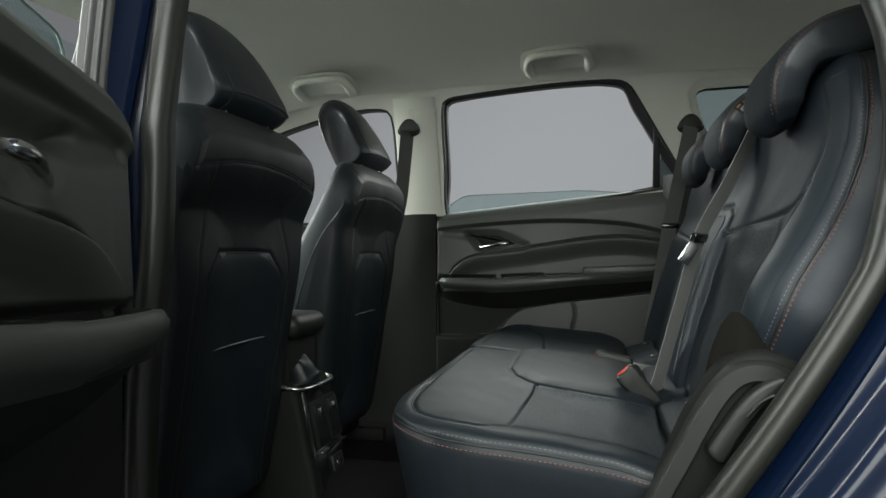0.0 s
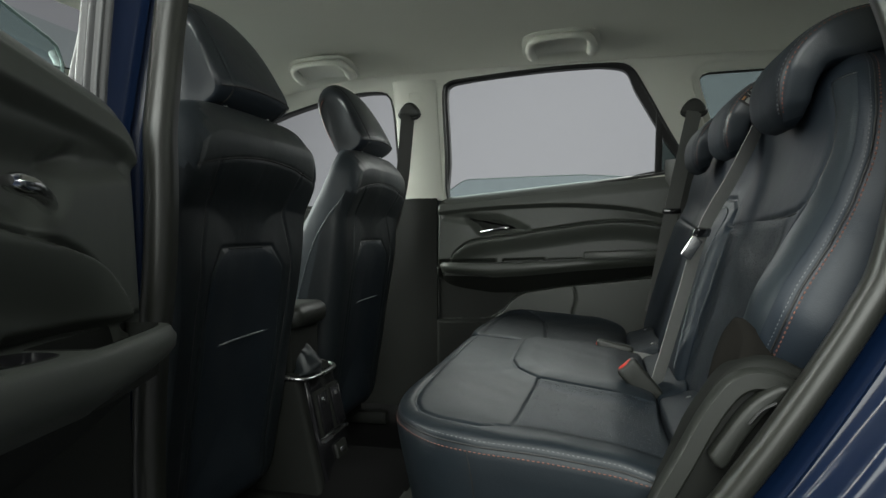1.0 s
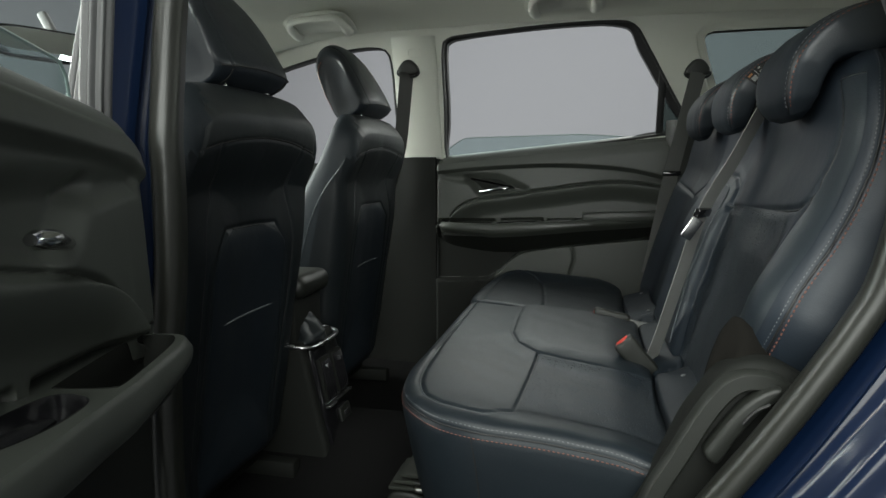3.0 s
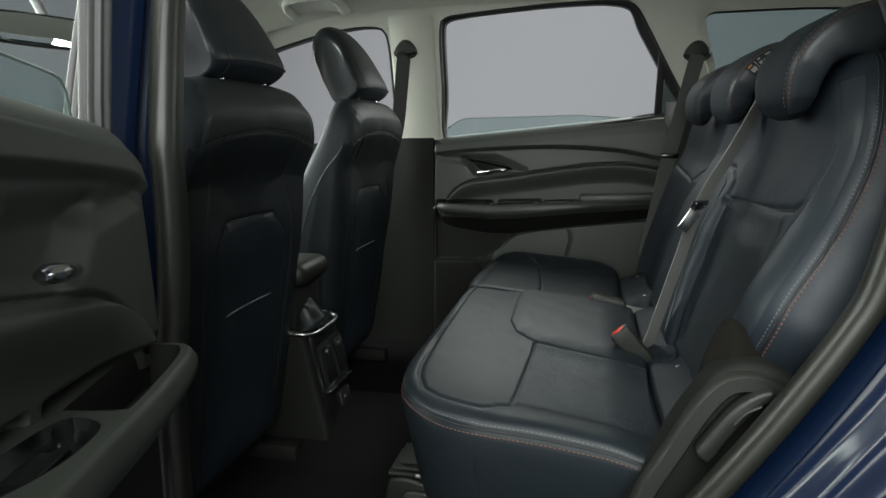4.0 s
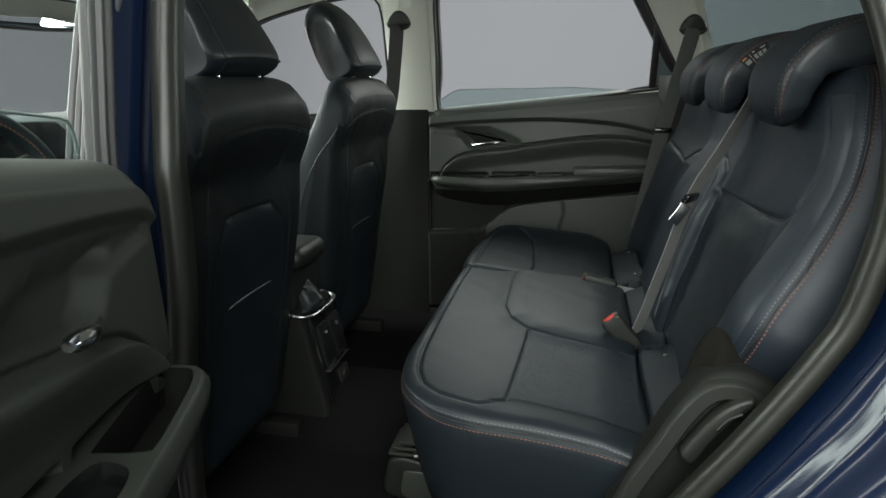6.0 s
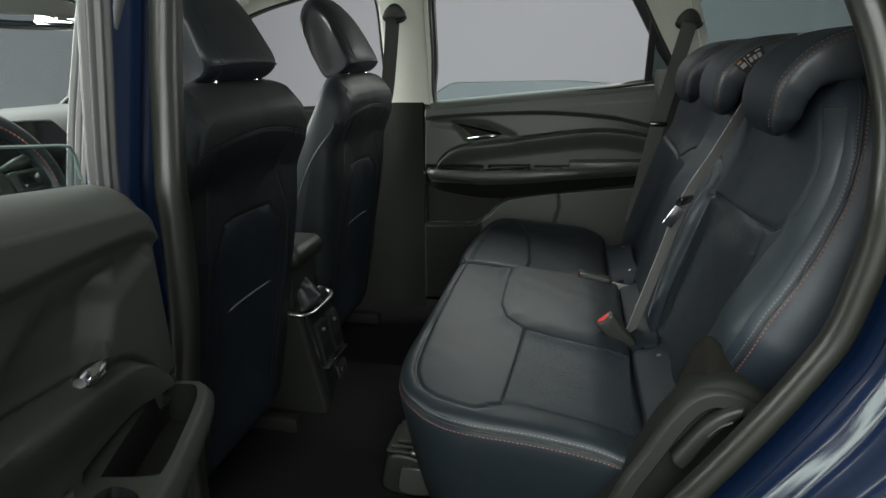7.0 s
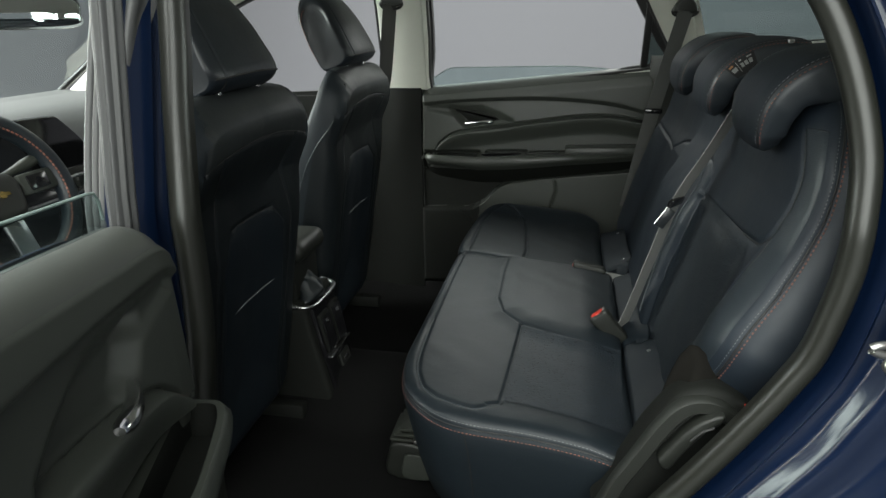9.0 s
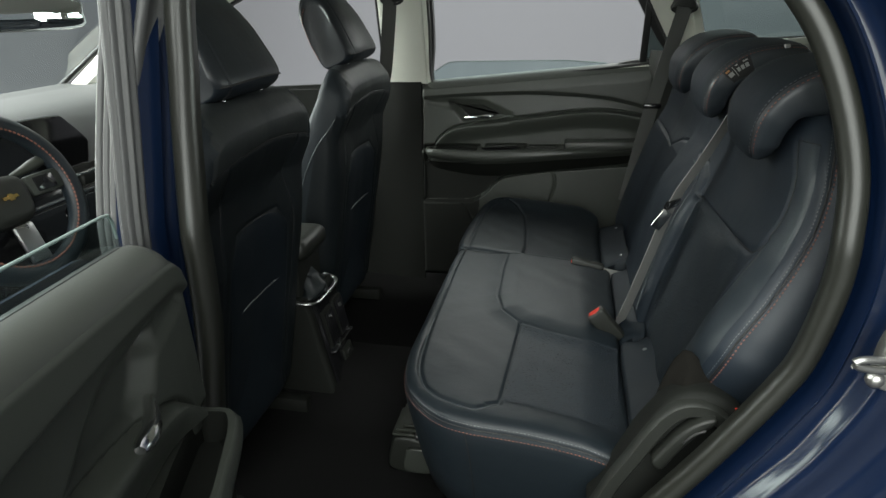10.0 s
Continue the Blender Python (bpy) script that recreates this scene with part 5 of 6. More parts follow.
    front_line = np.interp(mid[:, 1], [0.0, 0.304, 0.407, 0.485, 0.533, 0.568, 0.70], [-0.10, -0.063, -0.044, -0.016, 0.012, 0.030, 0.05])
    shoulder = np.interp(mid[:, 1], [0.568, 0.612, 0.645, 0.68], [0.211, 0.203, 0.188, 0.165])
    is_side = (mid[:, 2] < front_line) & (mid[:, 1] < 0.568) | (mid[:, 1] >= 0.568) & (au > shoulder)
    is_yoke = ~is_side & (mid[:, 1] > np.interp(au, [0, 0.15, 0.23, 0.30], [0.600, 0.588, 0.566, 0.55]))
    part("backrest", moved(cut((v, f), ~is_side & ~is_yoke), put), BACKSHELL, seat, "black vinyl backrest shell", 75)
    part("yoke", moved(cut((v, f), is_yoke), put), YOKE, seat, "smooth black leather shoulder yoke", 75)
    part("side_bolster", moved(cut((v, f), is_side), put), BOLSTER_GREY, seat, "smooth navy leather side bolster", 75)
    part("shoulder_seam", tube(on_pad(seam, put, relief_top, 0.0425, 80), 0.0016, 6), BLACKRUBBER, seat, smooth=60)
    half = lambda q: float(np.interp(q, [0.10, 0.28, 0.45, 0.54, 0.60], [0.232, 0.245, 0.252, 0.250, 0.240]))
    for s2 in (-1, 1):
        part("bolster_seam", tube(on_pad([(s2 * a, b) for a, b in SHOULDER], put, relief_top, 0.0425, 40), 0.0015, 6), BLACKRUBBER, seat, smooth=60)
        part("flank_seam", tube(on_pad([(s2 * a, b) for a, b in FLANK], put, relief_top, 0.0418, 60), 0.0013, 6), BLACKRUBBER, seat, smooth=60)
        flank = spline([(0.560, 0.024), (0.533, 0.012), (0.485, -0.016), (0.407, -0.044), (0.304, -0.063), (0.16, -0.085)], 50)
        part("flank_piping", tube([put(s2 * (half(a) + 0.0005), a, b) for a, b in flank], 0.0016, 6), PIPING, seat, "grey piping", 60)

    def pocket_sheet(s, t):
        vv = -0.07 + 0.500 * t
        wide = 0.128 * np.clip(1 - np.clip((vv - 0.34) / 0.096, 0, 1) ** 2.6, 0.02, 1) ** 0.40
        uu = (2 * s - 1) * wide
        w = relief_top(np.column_stack([uu, vv]), np.full(len(uu), 0.1)) + 0.0425 + 0.002 * (1 - np.abs(2 * s - 1) ** 6) * smooth(0, 0.03, vv + 0.07)
        return np.array([put(a, b, c) for a, b, c in zip(uu, vv, w)])
    part("back_panel", sheet(pocket_sheet, 40, 60), NAVY, seat, "dark navy vinyl back panel", 70)
    part("panel_seam", tube([tuple(p) for p in pocket_sheet(np.linspace(0, 1, 40), np.ones(40))], 0.0012, 6), BLACKRUBBER, seat, smooth=60)
    flat = lambda a: float(relief_top(np.array([[a, 0.255]]), np.array([0.1]))[0])
    lip = [put(a, 0.258 + 0.02 * a, 0.65 * flat(0.0) + 0.35 * flat(a) + 0.047) for a in np.linspace(-0.128, 0.118, 30)]
    part("pocket_hem", tube(lip, 0.0018, 6), HEM, seat, "grey piped map pocket hem", 60)
    # seat cushion and base
    cs = [(0.0, -0.25), (0.20, -0.25), (0.25, -0.2), (0.255, 0.1), (0.235, 0.22), (0.15, 0.25), (0.0, 0.255)]
    cs = cs + [(-a, b) for a, b in reversed(cs[1:-1])]
    v, f = pad(cs, rounded(0.15, 0.04), 160, 16, 6, lambda P, w: (w > -0.02) * 0.03 * (P[:, 0] / 0.25) ** 4)
    part("cushion", moved((v, f), lambda u, w2, w: (-0.83 - w2, yc + u, 0.66 + w + 0.12 * w2)), LEATHER, seat, "navy leather seat cushion", 70)
    part("seat_base", placed(block(0.46, 0.42, 0.10, 0.02), pose(-0.80, yc, 0.455)), TRIM, seat, "black seat base")
    for dy in (-0.19, 0.19):
        part("seat_rail", placed(block(0.56, 0.035, 0.04, 0.006), pose(-0.76, yc + dy, 0.395)), TRIM, seat, "black seat rail")
    # hinge cover low on the side
    for s2 in (-1, 1):
        part("hinge_cover", placed(block(0.13, 0.03, 0.12, 0.012), pose(-0.62, yc + s2 * 0.225, 0.585)), PLASTIC, seat, "black plastic recliner cover")
    # headrest: its side profile (back, up), drawn across the seat and drawn in towards the top
    loop = spline([(0.037, 0.040), (0.030, 0.056), (0.014, 0.084), (-0.010, 0.125), (-0.038, 0.165), (-0.068, 0.193), (-0.098, 0.204), (-0.124, 0.194), (-0.133, 0.166), (-0.127, 0.13), (-0.108, 0.085), (-0.082, 0.036), (-0.072, 0.008), (-0.060, -0.009), (-0.046, -0.013), (-0.022, -0.006), (0.004, 0.004), (0.024, 0.015), (0.036, 0.028)], 150, True)

    def hput(x, z, q, grow=0.0):
        """x, z: the side profile; q: -1 to 1 across; the flanks are rounded and drawn in."""
        a = q * math.pi / 2
        c, sn = abs(math.cos(a)) ** 0.85, math.copysign(abs(math.sin(a)) ** 0.78, a)
        k = 0.68 + 0.32 * c + grow - 0.022 * math.exp(-((abs(q) - 0.52) / 0.018) ** 2)
        cx, cz = -0.052, 0.040
        x2, z2 = cx + (x - cx) * k, cz + (z - cz) * k
        wide = 0.130 * (1 - 0.08 * float(smooth(0.04, 0.13, z)) - 0.22 * float(smooth(0.12, 0.215, z)) - 0.13 * (1 - float(smooth(-0.015, 0.065, z))))
        return (-0.458 + x2, yc + wide * sn * (1 + grow), 1.229 + z2 - 0.009 * sn * sn * (1 - float(smooth(0.0, 0.12, z))))
    qs = np.linspace(-1, 1, 141)
    nl = len(loop)
    HV = [hput(x, z, q) for q in qs for x, z in loop]
    HF = [(k * nl + i, k * nl + (i + 1) % nl, (k + 1) * nl + (i + 1) % nl, (k + 1) * nl + i) for k in range(len(qs) - 1) for i in range(nl)]
    HF += [tuple(range(nl)), tuple((len(qs) - 1) * nl + i for i in range(nl))]
    low = []
    for k in range(len(qs) - 1):
        for i in range(nl):
            p = (loop[i] + loop[(i + 1) % nl]) / 2
            low.append(p[1] < 0.004 + (p[0] + 0.066) * 0.29)
    low += [False, False]
    head = part("headrest", cut((HV, HF), [not k for k in low]), LEATHER_HEAD, seat, "smooth navy leather headrest", 80)
    part("lower_roll", cut((HV, HF), low), LEATHER_DARK, head, "black vinyl roll under the headrest", 80)
    for du in (-0.075, 0.075):
        part("post", tube([(-0.458, yc + du, 1.18), (-0.464, yc + du, 1.25)], 0.0065, 12), CHROME, head, "chrome headrest post")
        part("post_sleeve", placed(disc(0.021, 0.014, 20, 0.004), pose(-0.459, yc + du, 1.212, 0, 9, 0)), GLOSS, head, "black post sleeve")
    top = int(np.argmax(loop[:, 1]))
    tail = int(np.argmax(loop[:, 0] - 0.3 * loop[:, 1]))
    rear = [loop[i] for i in (range(tail, top + 6) if tail < top else range(top - 6, tail))]
    nose = sorted([p for p in loop if p[0] < -0.070 and 0.012 < p[1] < 0.188], key=lambda p: p[1])
    for s2 in (-1, 1):
        part("headrest_seam", tube([hput(p[0], p[1], s2 * 0.52, 0.012) for p in rear], 0.0022, 6), BLACKRUBBER, head, smooth=60)
        part("headrest_stitching", dashes([hput(p[0], p[1], s2 * 0.965, 0.012) for p in nose], (0, s2, 0), 0.005, 0.0025, 0.0014), THREAD_RED, head, "rust red stitching", 0)
        part("front_seam", tube([hput(p[0], p[1], s2 * 0.66, 0.004) for p in nose], 0.0013, 6), BLACKRUBBER, head, smooth=60)
    part("lower_seam", tube([hput(0.0385, 0.034, q, 0.004) for q in np.linspace(-0.80, 0.80, 90)], 0.0020, 6), BLACKRUBBER, head, smooth=60)
    return seat


front_seat(-0.345, "black and navy leather driver seat seen from behind", -1)
front_seat(0.347, "black and navy leather front passenger seat", -1)

# ---- centre console ----
CONSOLE = thing("centre_console", "black centre console with rear air vents and an armrest", "console")
part("console_body", moved(slab(spline([(-1.07, 0.39), (-1.07, 0.66), (-1.05, 0.68), (-0.80, 0.682), (-0.50, 0.682), (-0.474, 0.672), (-0.445, 0.55), (-0.416, 0.42), (-0.42, 0.385), (-0.5, 0.375), (-0.9, 0.375)], 90, True), 0.19, 0.014), lambda x, z, y: (x, y - 0.125, z)), TRIM, CONSOLE, "black plastic console body")
part("armrest_lid", placed(block(0.30, 0.17, 0.056, 0.026, 6), pose(-0.62, -0.03, 0.809)), PLASTIC, CONSOLE, "padded black armrest lid")
part("armrest_box", placed(block(0.26, 0.15, 0.16, 0.012), pose(-0.625, -0.03, 0.72)), TRIM, CONSOLE, "black armrest bin")


def cons(sy, sz, y, h, d, sx=0.012, r=0.003):
    m = pose(-0.405 - 0.22 * h + d, y, 0.42 + h, 0, -12.5, 0)
    return placed(block(sx, sy, sz, r), m)


part("rear_panel", cons(0.15, 0.26, -0.03, 0.12, -0.01, 0.02, 0.008), GLOSS, CONSOLE, "gloss black rear panel")
part("chrome_strip", tube(spline([(-0.56, -0.128, 0.684), (-0.50, -0.126, 0.676), (-0.466, -0.116, 0.671), (-0.454, -0.090, 0.669), (-0.452, -0.03, 0.668), (-0.454, 0.030, 0.669), (-0.466, 0.056, 0.671), (-0.50, 0.066, 0.676)], 60), 0.0065, 8, flat=0.8), SATIN, CONSOLE, "satin chrome strip", 60)
for yy in (-0.066, 0.006):
    vent = part("air_vent", cons(0.060, 0.105, yy, 0.165, 0.002, 0.012), TRIM, CONSOLE, "black air vent")
    for k in range(5):
        part("slat", cons(0.004, 0.092, yy - 0.022 + 0.011 * k, 0.165, 0.007, 0.010, 0.001), GLOSS, vent)
    part("vent_knob", cons(0.010, 0.010, yy, 0.195, 0.012, 0.008, 0.002), SATIN, vent, "satin thumb knob")
part("vent_surround", cons(0.142, 0.006, -0.03, 0.106, 0.006, 0.014, 0.002), SATIN, CONSOLE, "satin lower edge of the vents")
part("socket_plate", cons(0.06, 0.045, -0.015, 0.06, 0.004, 0.008), PLASTIC, CONSOLE, "black socket plate")
part("usb_socket", cons(0.026, 0.012, -0.015, 0.064, 0.008, 0.004, 0.001), SATIN, CONSOLE, "charging socket")

# folded fabric bundle behind the armrest
def gaiter(s, t):
    a = 2 * np.pi * s
    r = np.interp(t, [0, 0.15, 0.45, 0.7, 0.88, 1.0], [0.050, 0.052, 0.040, 0.022, 0.020, 0.002]) * (1 + 0.16 * np.sin(5 * a + 5 * t) * np.sin(np.pi * t) + 0.10 * np.sin(3 * a - 9 * t))
    return np.column_stack([-0.505 + 0.9 * r * np.cos(a) + 0.010 * np.sin(4 * t), -0.045 + 1.15 * r * np.sin(a) + 0.012 * t * np.sin(3 * t), 0.665 + 0.075 * t + 0.006 * np.sin(3 * a) * t])


BUNDLE = part("fabric_bundle", sheet(gaiter, 49, 26), BACKSHELL, None, "wrinkled black fabric bundle on the console", 70)
tagged(BUNDLE, category="gaiter")

# ---- belts ----
def d_ring(belt, c, m, s=1.0):
    cover = part("anchor_cover", placed(moved(slab(spline([(-0.032, -0.012), (-0.034, 0.006), (-0.012, 0.030), (0.012, 0.030), (0.034, 0.006), (0.032, -0.012), (0, -0.018)], 36, True), 0.026, 0.008), lambda x, z, y: (x * s, -y, z * s)), m @ pose(0, 0, 0)), PLASTIC, belt, "black belt anchor cover", 50)
    ring = [tuple(m @ Vector(p)) for p in [(0.036 * s * math.cos(a), -0.018, -0.008 + 0.016 * s * math.sin(a)) for a in np.linspace(0, 2 * math.pi, 24, endpoint=False)]]
    part("guide_ring", tube(ring, 0.0045, 8, True), BLACKRUBBER, belt, "black guide ring", 60)


belt = thing("seat_belt", "grey seat belt hanging from the B pillar", "seat belt", "seat belts")
d_ring(belt, None, pose(-0.425, 0.655, 1.405, 8, 0, 0))
part("webbing", strap(spline([(-0.427, 0.628, 1.395), (-0.447, 0.652, 1.27), (-0.474, 0.685, 1.14), (-0.525, 0.712, 1.0), (-0.600, 0.722, 0.82), (-0.680, 0.722, 0.5)], 24), 0.046, 0.0014, (1, 0.6, 0)), WEB_DEEP_SHADE, belt, "webbing, shade put into its dark grey")
belt = thing("seat_belt", "grey seat belt running down beside the far backrest", "seat belt", "seat belts")
d_ring(belt, None, pose(0.475, 0.655, 1.372, 8, 0, 0))
part("webbing", strap(spline([(0.475, 0.628, 1.362), (0.448, 0.665, 1.22), (0.415, 0.695, 1.05), (0.39, 0.70, 0.9), (0.36, 0.69, 0.74)], 24), 0.046, 0.0014, (1, 0.2, 0)), WEB_SHADED, belt, "grey webbing")
part("stop_clip", placed(block(0.055, 0.014, 0.016, 0.004), pose(0.418, 0.688, 1.062)), GLOSS, belt, "black belt clip")
belt = thing("seat_belt", "grey centre seat belt crossing the bench backrest", "seat belt", "seat belts")
part("webbing", strap(spline([(0.500, -0.166, 1.245), (0.473, -0.170, 1.198), (0.425, -0.175, 1.100), (0.374, -0.180, 1.003), (0.340, -0.172, 0.88), (0.305, -0.164, 0.75), (0.29, -0.160, 0.70)], 40), 0.044, 0.0014, (0.55, 0.80, -0.25)), WEB_LIT, belt, "grey webbing")
part("tongue", placed(block(0.012, 0.05, 0.018, 0.004), pose(0.372, -0.182, 1.000, 0, 22, -35)), GLOSS, belt, "black plastic belt tongue")
part("tongue_blade", placed(block(0.022, 0.004, 0.042, 0.0015), pose(0.350, -0.206, 0.972, 0, 34, 12)), CHROME, belt, "chrome latch blade")


def buckle(eye, m, label):
    b = thing("belt_buckle", label, "seat belt buckle", "belt buckles")
    part("housing", placed(moved(slab(spline([(-0.017, -0.04), (-0.019, 0.0), (-0.02, 0.04), (0.0, 0.042), (0.02, 0.04), (0.019, 0.0), (0.017, -0.04), (0, -0.042)], 40, True), 0.026, 0.006), lambda x, z, y: (x, y - 0.013, z)), m), PLASTIC, b, "black buckle housing", 50)
    part("release_button", placed(block(0.030, 0.018, 0.012, 0.003), m @ pose(0, 0, 0.038)), RED, b, "red release button")
    part("stalk", placed(block(0.016, 0.006, 0.06, 0.002), m @ pose(0, 0, -0.065)), WEB_LIT, b, "webbing stalk")
    return b


buckle(None, pose(0.262, -0.205, 0.722, 0, -42, 0), "black belt buckle with a red button on the cushion")
buckle(None, pose(0.225, 0.135, 0.716, 0, -80, 0), "black belt buckle lying between the cushions")

# ---- grab handles ----
def grab_handle(x, y, z, tilt):
    h = thing("grab_handle", "light beige folding grab handle on the headliner", "grab handle", "grab handles")
    m = pose(x, y, z, tilt, 0, 0) @ pose(0, 0, 0, 0, -4, 0)
    base = spline([(-0.112, -0.058), (-0.116, 0.02), (-0.088, 0.055), (0, 0.064), (0.088, 0.055), (0.116, 0.02), (0.112, -0.058), (0.070, -0.050), (0.0, -0.042), (-0.070, -0.050)], 60, True)
    part("base_plate", placed(moved(slab(base, 0.003, 0.001), lambda a, b, c: (a, -c, b)), m), PILLAR, h, smooth=50)
    path = spline([(-0.088, -0.002, -0.050), (-0.092, -0.010, -0.036), (-0.091, -0.013, 0.012), (-0.070, -0.014, 0.040), (0.0, -0.014, 0.046), (0.070, -0.014, 0.040), (0.091, -0.013, 0.012), (0.092, -0.010, -0.036), (0.088, -0.002, -0.050)], 44)
    fat = np.interp(np.linspace(0, 1, 44), [0, 0.10, 0.26, 0.5, 0.74, 0.90, 1], [0.0165, 0.0165, 0.0125, 0.011, 0.0125, 0.0165, 0.0165])
    part("handle_bar", placed(tube(path, list(fat), 14, flat=0.85), m), PILLAR, h, smooth=70)
    return h


grab_handle(0.080, 0.550, 1.574, 66)
grab_handle(-0.70, 0.550, 1.544, 66)

# ---- front of the cabin ----
DASH = thing("dashboard", "light grey dashboard with a wide black screen", "dashboard")
dash = [(-1.16, 0.62), (-1.13, 0.86), (-1.16, 0.97), (-1.21, 1.07), (-1.25, 1.112), (-1.36, 1.128), (-1.6, 1.115), (-1.80, 1.06), (-1.80, 0.6), (-1.4, 0.5)]
part("dash_body", moved(slab(spline(dash, 70, True), 1.36, 0.02), lambda x, z, y: (x, y - 0.68, z)), DASHTOP, DASH, "light grey padded dashboard top", 50)
part("dash_lower", moved(slab(spline([(-1.11, 0.60), (-1.105, 0.86), (-1.13, 0.965), (-1.17, 0.97), (-1.3, 0.8), (-1.3, 0.55)], 50, True), 1.34, 0.012), lambda x, z, y: (x, y - 0.67, z)), GLOSS, DASH, "dark lower dashboard", 50)
scr = spline([(-0.50, 1.020), (-0.50, 1.118), (-0.46, 1.128), (-0.20, 1.130), (-0.03, 1.124), (-0.005, 1.112), (0.052, 1.050), (0.052, 1.03), (0.033, 0.985), (0.01, 0.978), (-0.25, 0.990), (-0.46, 1.005)], 90, True)
part("screen", moved(slab(scr, 0.014, 0.004), lambda y, z, w: (-1.165 + w - 0.12 * (z - 1.0), y, z)), SCREEN, DASH, "wide black display screen", 40)
for zz, th in ((0.975, 0.004), (0.930, 0.005), (0.918, 0.003)):
    part("dash_strip", placed(block(0.012, 1.2, th, 0.0012), pose(-1.108, 0.0, zz)), SATIN, DASH, "satin chrome strip")
for yy, zz in ((-0.10, 0.90), (0.03, 0.93)):
    rp = [(-1.098, yy + 0.027 * math.cos(a), zz - 0.02 + 0.027 * math.sin(a)) for a in np.linspace(0, 2 * math.pi, 30, endpoint=False)]
    knob = part("control_knob", tube(rp, 0.003, 8, True), CHROME, DASH, "chrome ringed control knob", 60)
    part("knob_face", placed(disc(0.025, 0.012, 24, 0.003), pose(-1.102, yy, zz - 0.02, 0, 90, 0)), GLOSS, knob, "black knob face")
part("air_vent", placed(block(0.02, 0.11, 0.03, 0.006), pose(-1.118, 0.01, 0.955)), PLASTIC, DASH, "black dashboard air vent")
WHEEL = thing("steering_wheel", "black leather steering wheel with rust red stitching", "steering wheel")
wm = pose(-1.03, -0.372, 1.004, 0, 68, 0)
ring = [tuple(wm @ Vector((0.172 * math.cos(a), 0.180 * math.sin(a), 0))) for a in np.linspace(0, 2 * math.pi, 80, endpoint=False)]
part("rim", tube(ring, 0.0225, 14, True, up=(0.93, 0, 0.37)), LEATHER, WHEEL, "black leather rim", 80)
st = [tuple(wm @ Vector((0.157 * math.cos(a), 0.165 * math.sin(a), 0.0180))) for a in np.linspace(0, 2 * math.pi, 120)]
part("rim_stitching", dashes(st, (0.93, 0, 0.37), 0.008, 0.002, 0.0026), THREAD_RED, WHEEL, "rust red stitching", 0)
part("hub", placed(pad([(0.06, 0), (0.05, 0.05), (0, 0.064), (-0.04, 0.055), (-0.05, 0), (-0.04, -0.055), (0, -0.064), (0.05, -0.05)], rounded(0.05, 0.022), 60, 8, 3), wm @ pose(0, 0, 0.012)), PLASTIC, WHEEL, "black airbag cover", 60)
for s2 in (-1, 1):
    sp = part("spoke", placed(block(0.05, 0.10, 0.022, 0.008), wm @ pose(-0.008, s2 * 0.115, -0.004)), PLASTIC_SOFT, WHEEL, "charcoal wheel spoke")
    part("button_pad", placed(block(0.034, 0.055, 0.006, 0.003), wm @ pose(-0.008, s2 * 0.108, 0.009)), GLOSS, sp, "gloss black button pad")
part("lower_spoke", placed(block(0.09, 0.05, 0.014, 0.005), wm @ pose(0.105, 0.0, -0.002)), SATIN, WHEEL, "satin lower spoke")
badge = [(-0.020, -0.004), (-0.007, -0.004), (-0.005, -0.008), (0.008, -0.008), (0.007, -0.004), (0.020, -0.004), (0.018, 0.004), (0.006, 0.004), (0.005, 0.008), (-0.008, 0.008), (-0.007, 0.004), (-0.022, 0.004)]
part("badge", placed(moved(slab(badge, 0.003, 0.0006, 2), lambda a, b, w: (-b, a, w)), wm @ pose(0, 0, 0.013)), GOLD, WHEEL, "small gold badge", 30)
STALK = part("wiper_stalk", tube(spline([(-1.08, -0.30, 1.03), (-1.07, -0.25, 1.045), (-1.06, -0.20, 1.06)], 10), [0.008, 0.008, 0.009, 0.010, 0.012, 0.013, 0.013, 0.013, 0.012, 0.008], 12), PLASTIC_GREY, None, "dark grey wiper stalk on the steering column", 60)
tagged(STALK, category="stalk")
MIR = thing("rear_view_mirror", "black framed interior rear-view mirror", "mirror")
mm = pose(-1.085, -0.125, 1.372, 0, -2, -20)
part("mirror_housing", placed(moved(pad([(0.13, 0.0), (0.12, 0.035), (0, 0.042), (-0.12, 0.035), (-0.13, 0), (-0.12, -0.03), (0, -0.036), (0.12, -0.03)], [(0.02, -0.03), (0.005, -0.02), (0, -0.004), (0.002, 0.0)], 60, 4, 4), lambda u, v, w: (w, u, v)), mm), GLOSS, MIR, "black mirror housing", 60)
part("mirror_glass", placed(moved(slab(spline([(0.122, 0.0), (0.112, 0.030), (0, 0.036), (-0.112, 0.030), (-0.122, 0), (-0.112, -0.025), (0, -0.030), (0.112, -0.025)], 60, True), 0.003, 0.001), lambda u, v, w: (w + 0.001, u, v)), mm), MIRROR, MIR, "reflective mirror glass", 30)
part("mirror_stalk", tube([(-1.10, -0.10, 1.40), (-1.15, -0.08, 1.46)], 0.012, 10), PLASTIC, MIR, "black mirror stalk")
ws = part("windscreen", sheet(lambda s, t: np.column_stack([-1.07 - 0.74 * (1 - t) - 0.07 * (1 - (2 * s - 1) ** 2), (-0.60 + 1.20 * s) * (1 + 0.14 * (1 - t)), 1.06 + 0.47 * t]), 24, 14), CLEAR, CAR, "clear windscreen glass", 60)
ws.visible_shadow = False
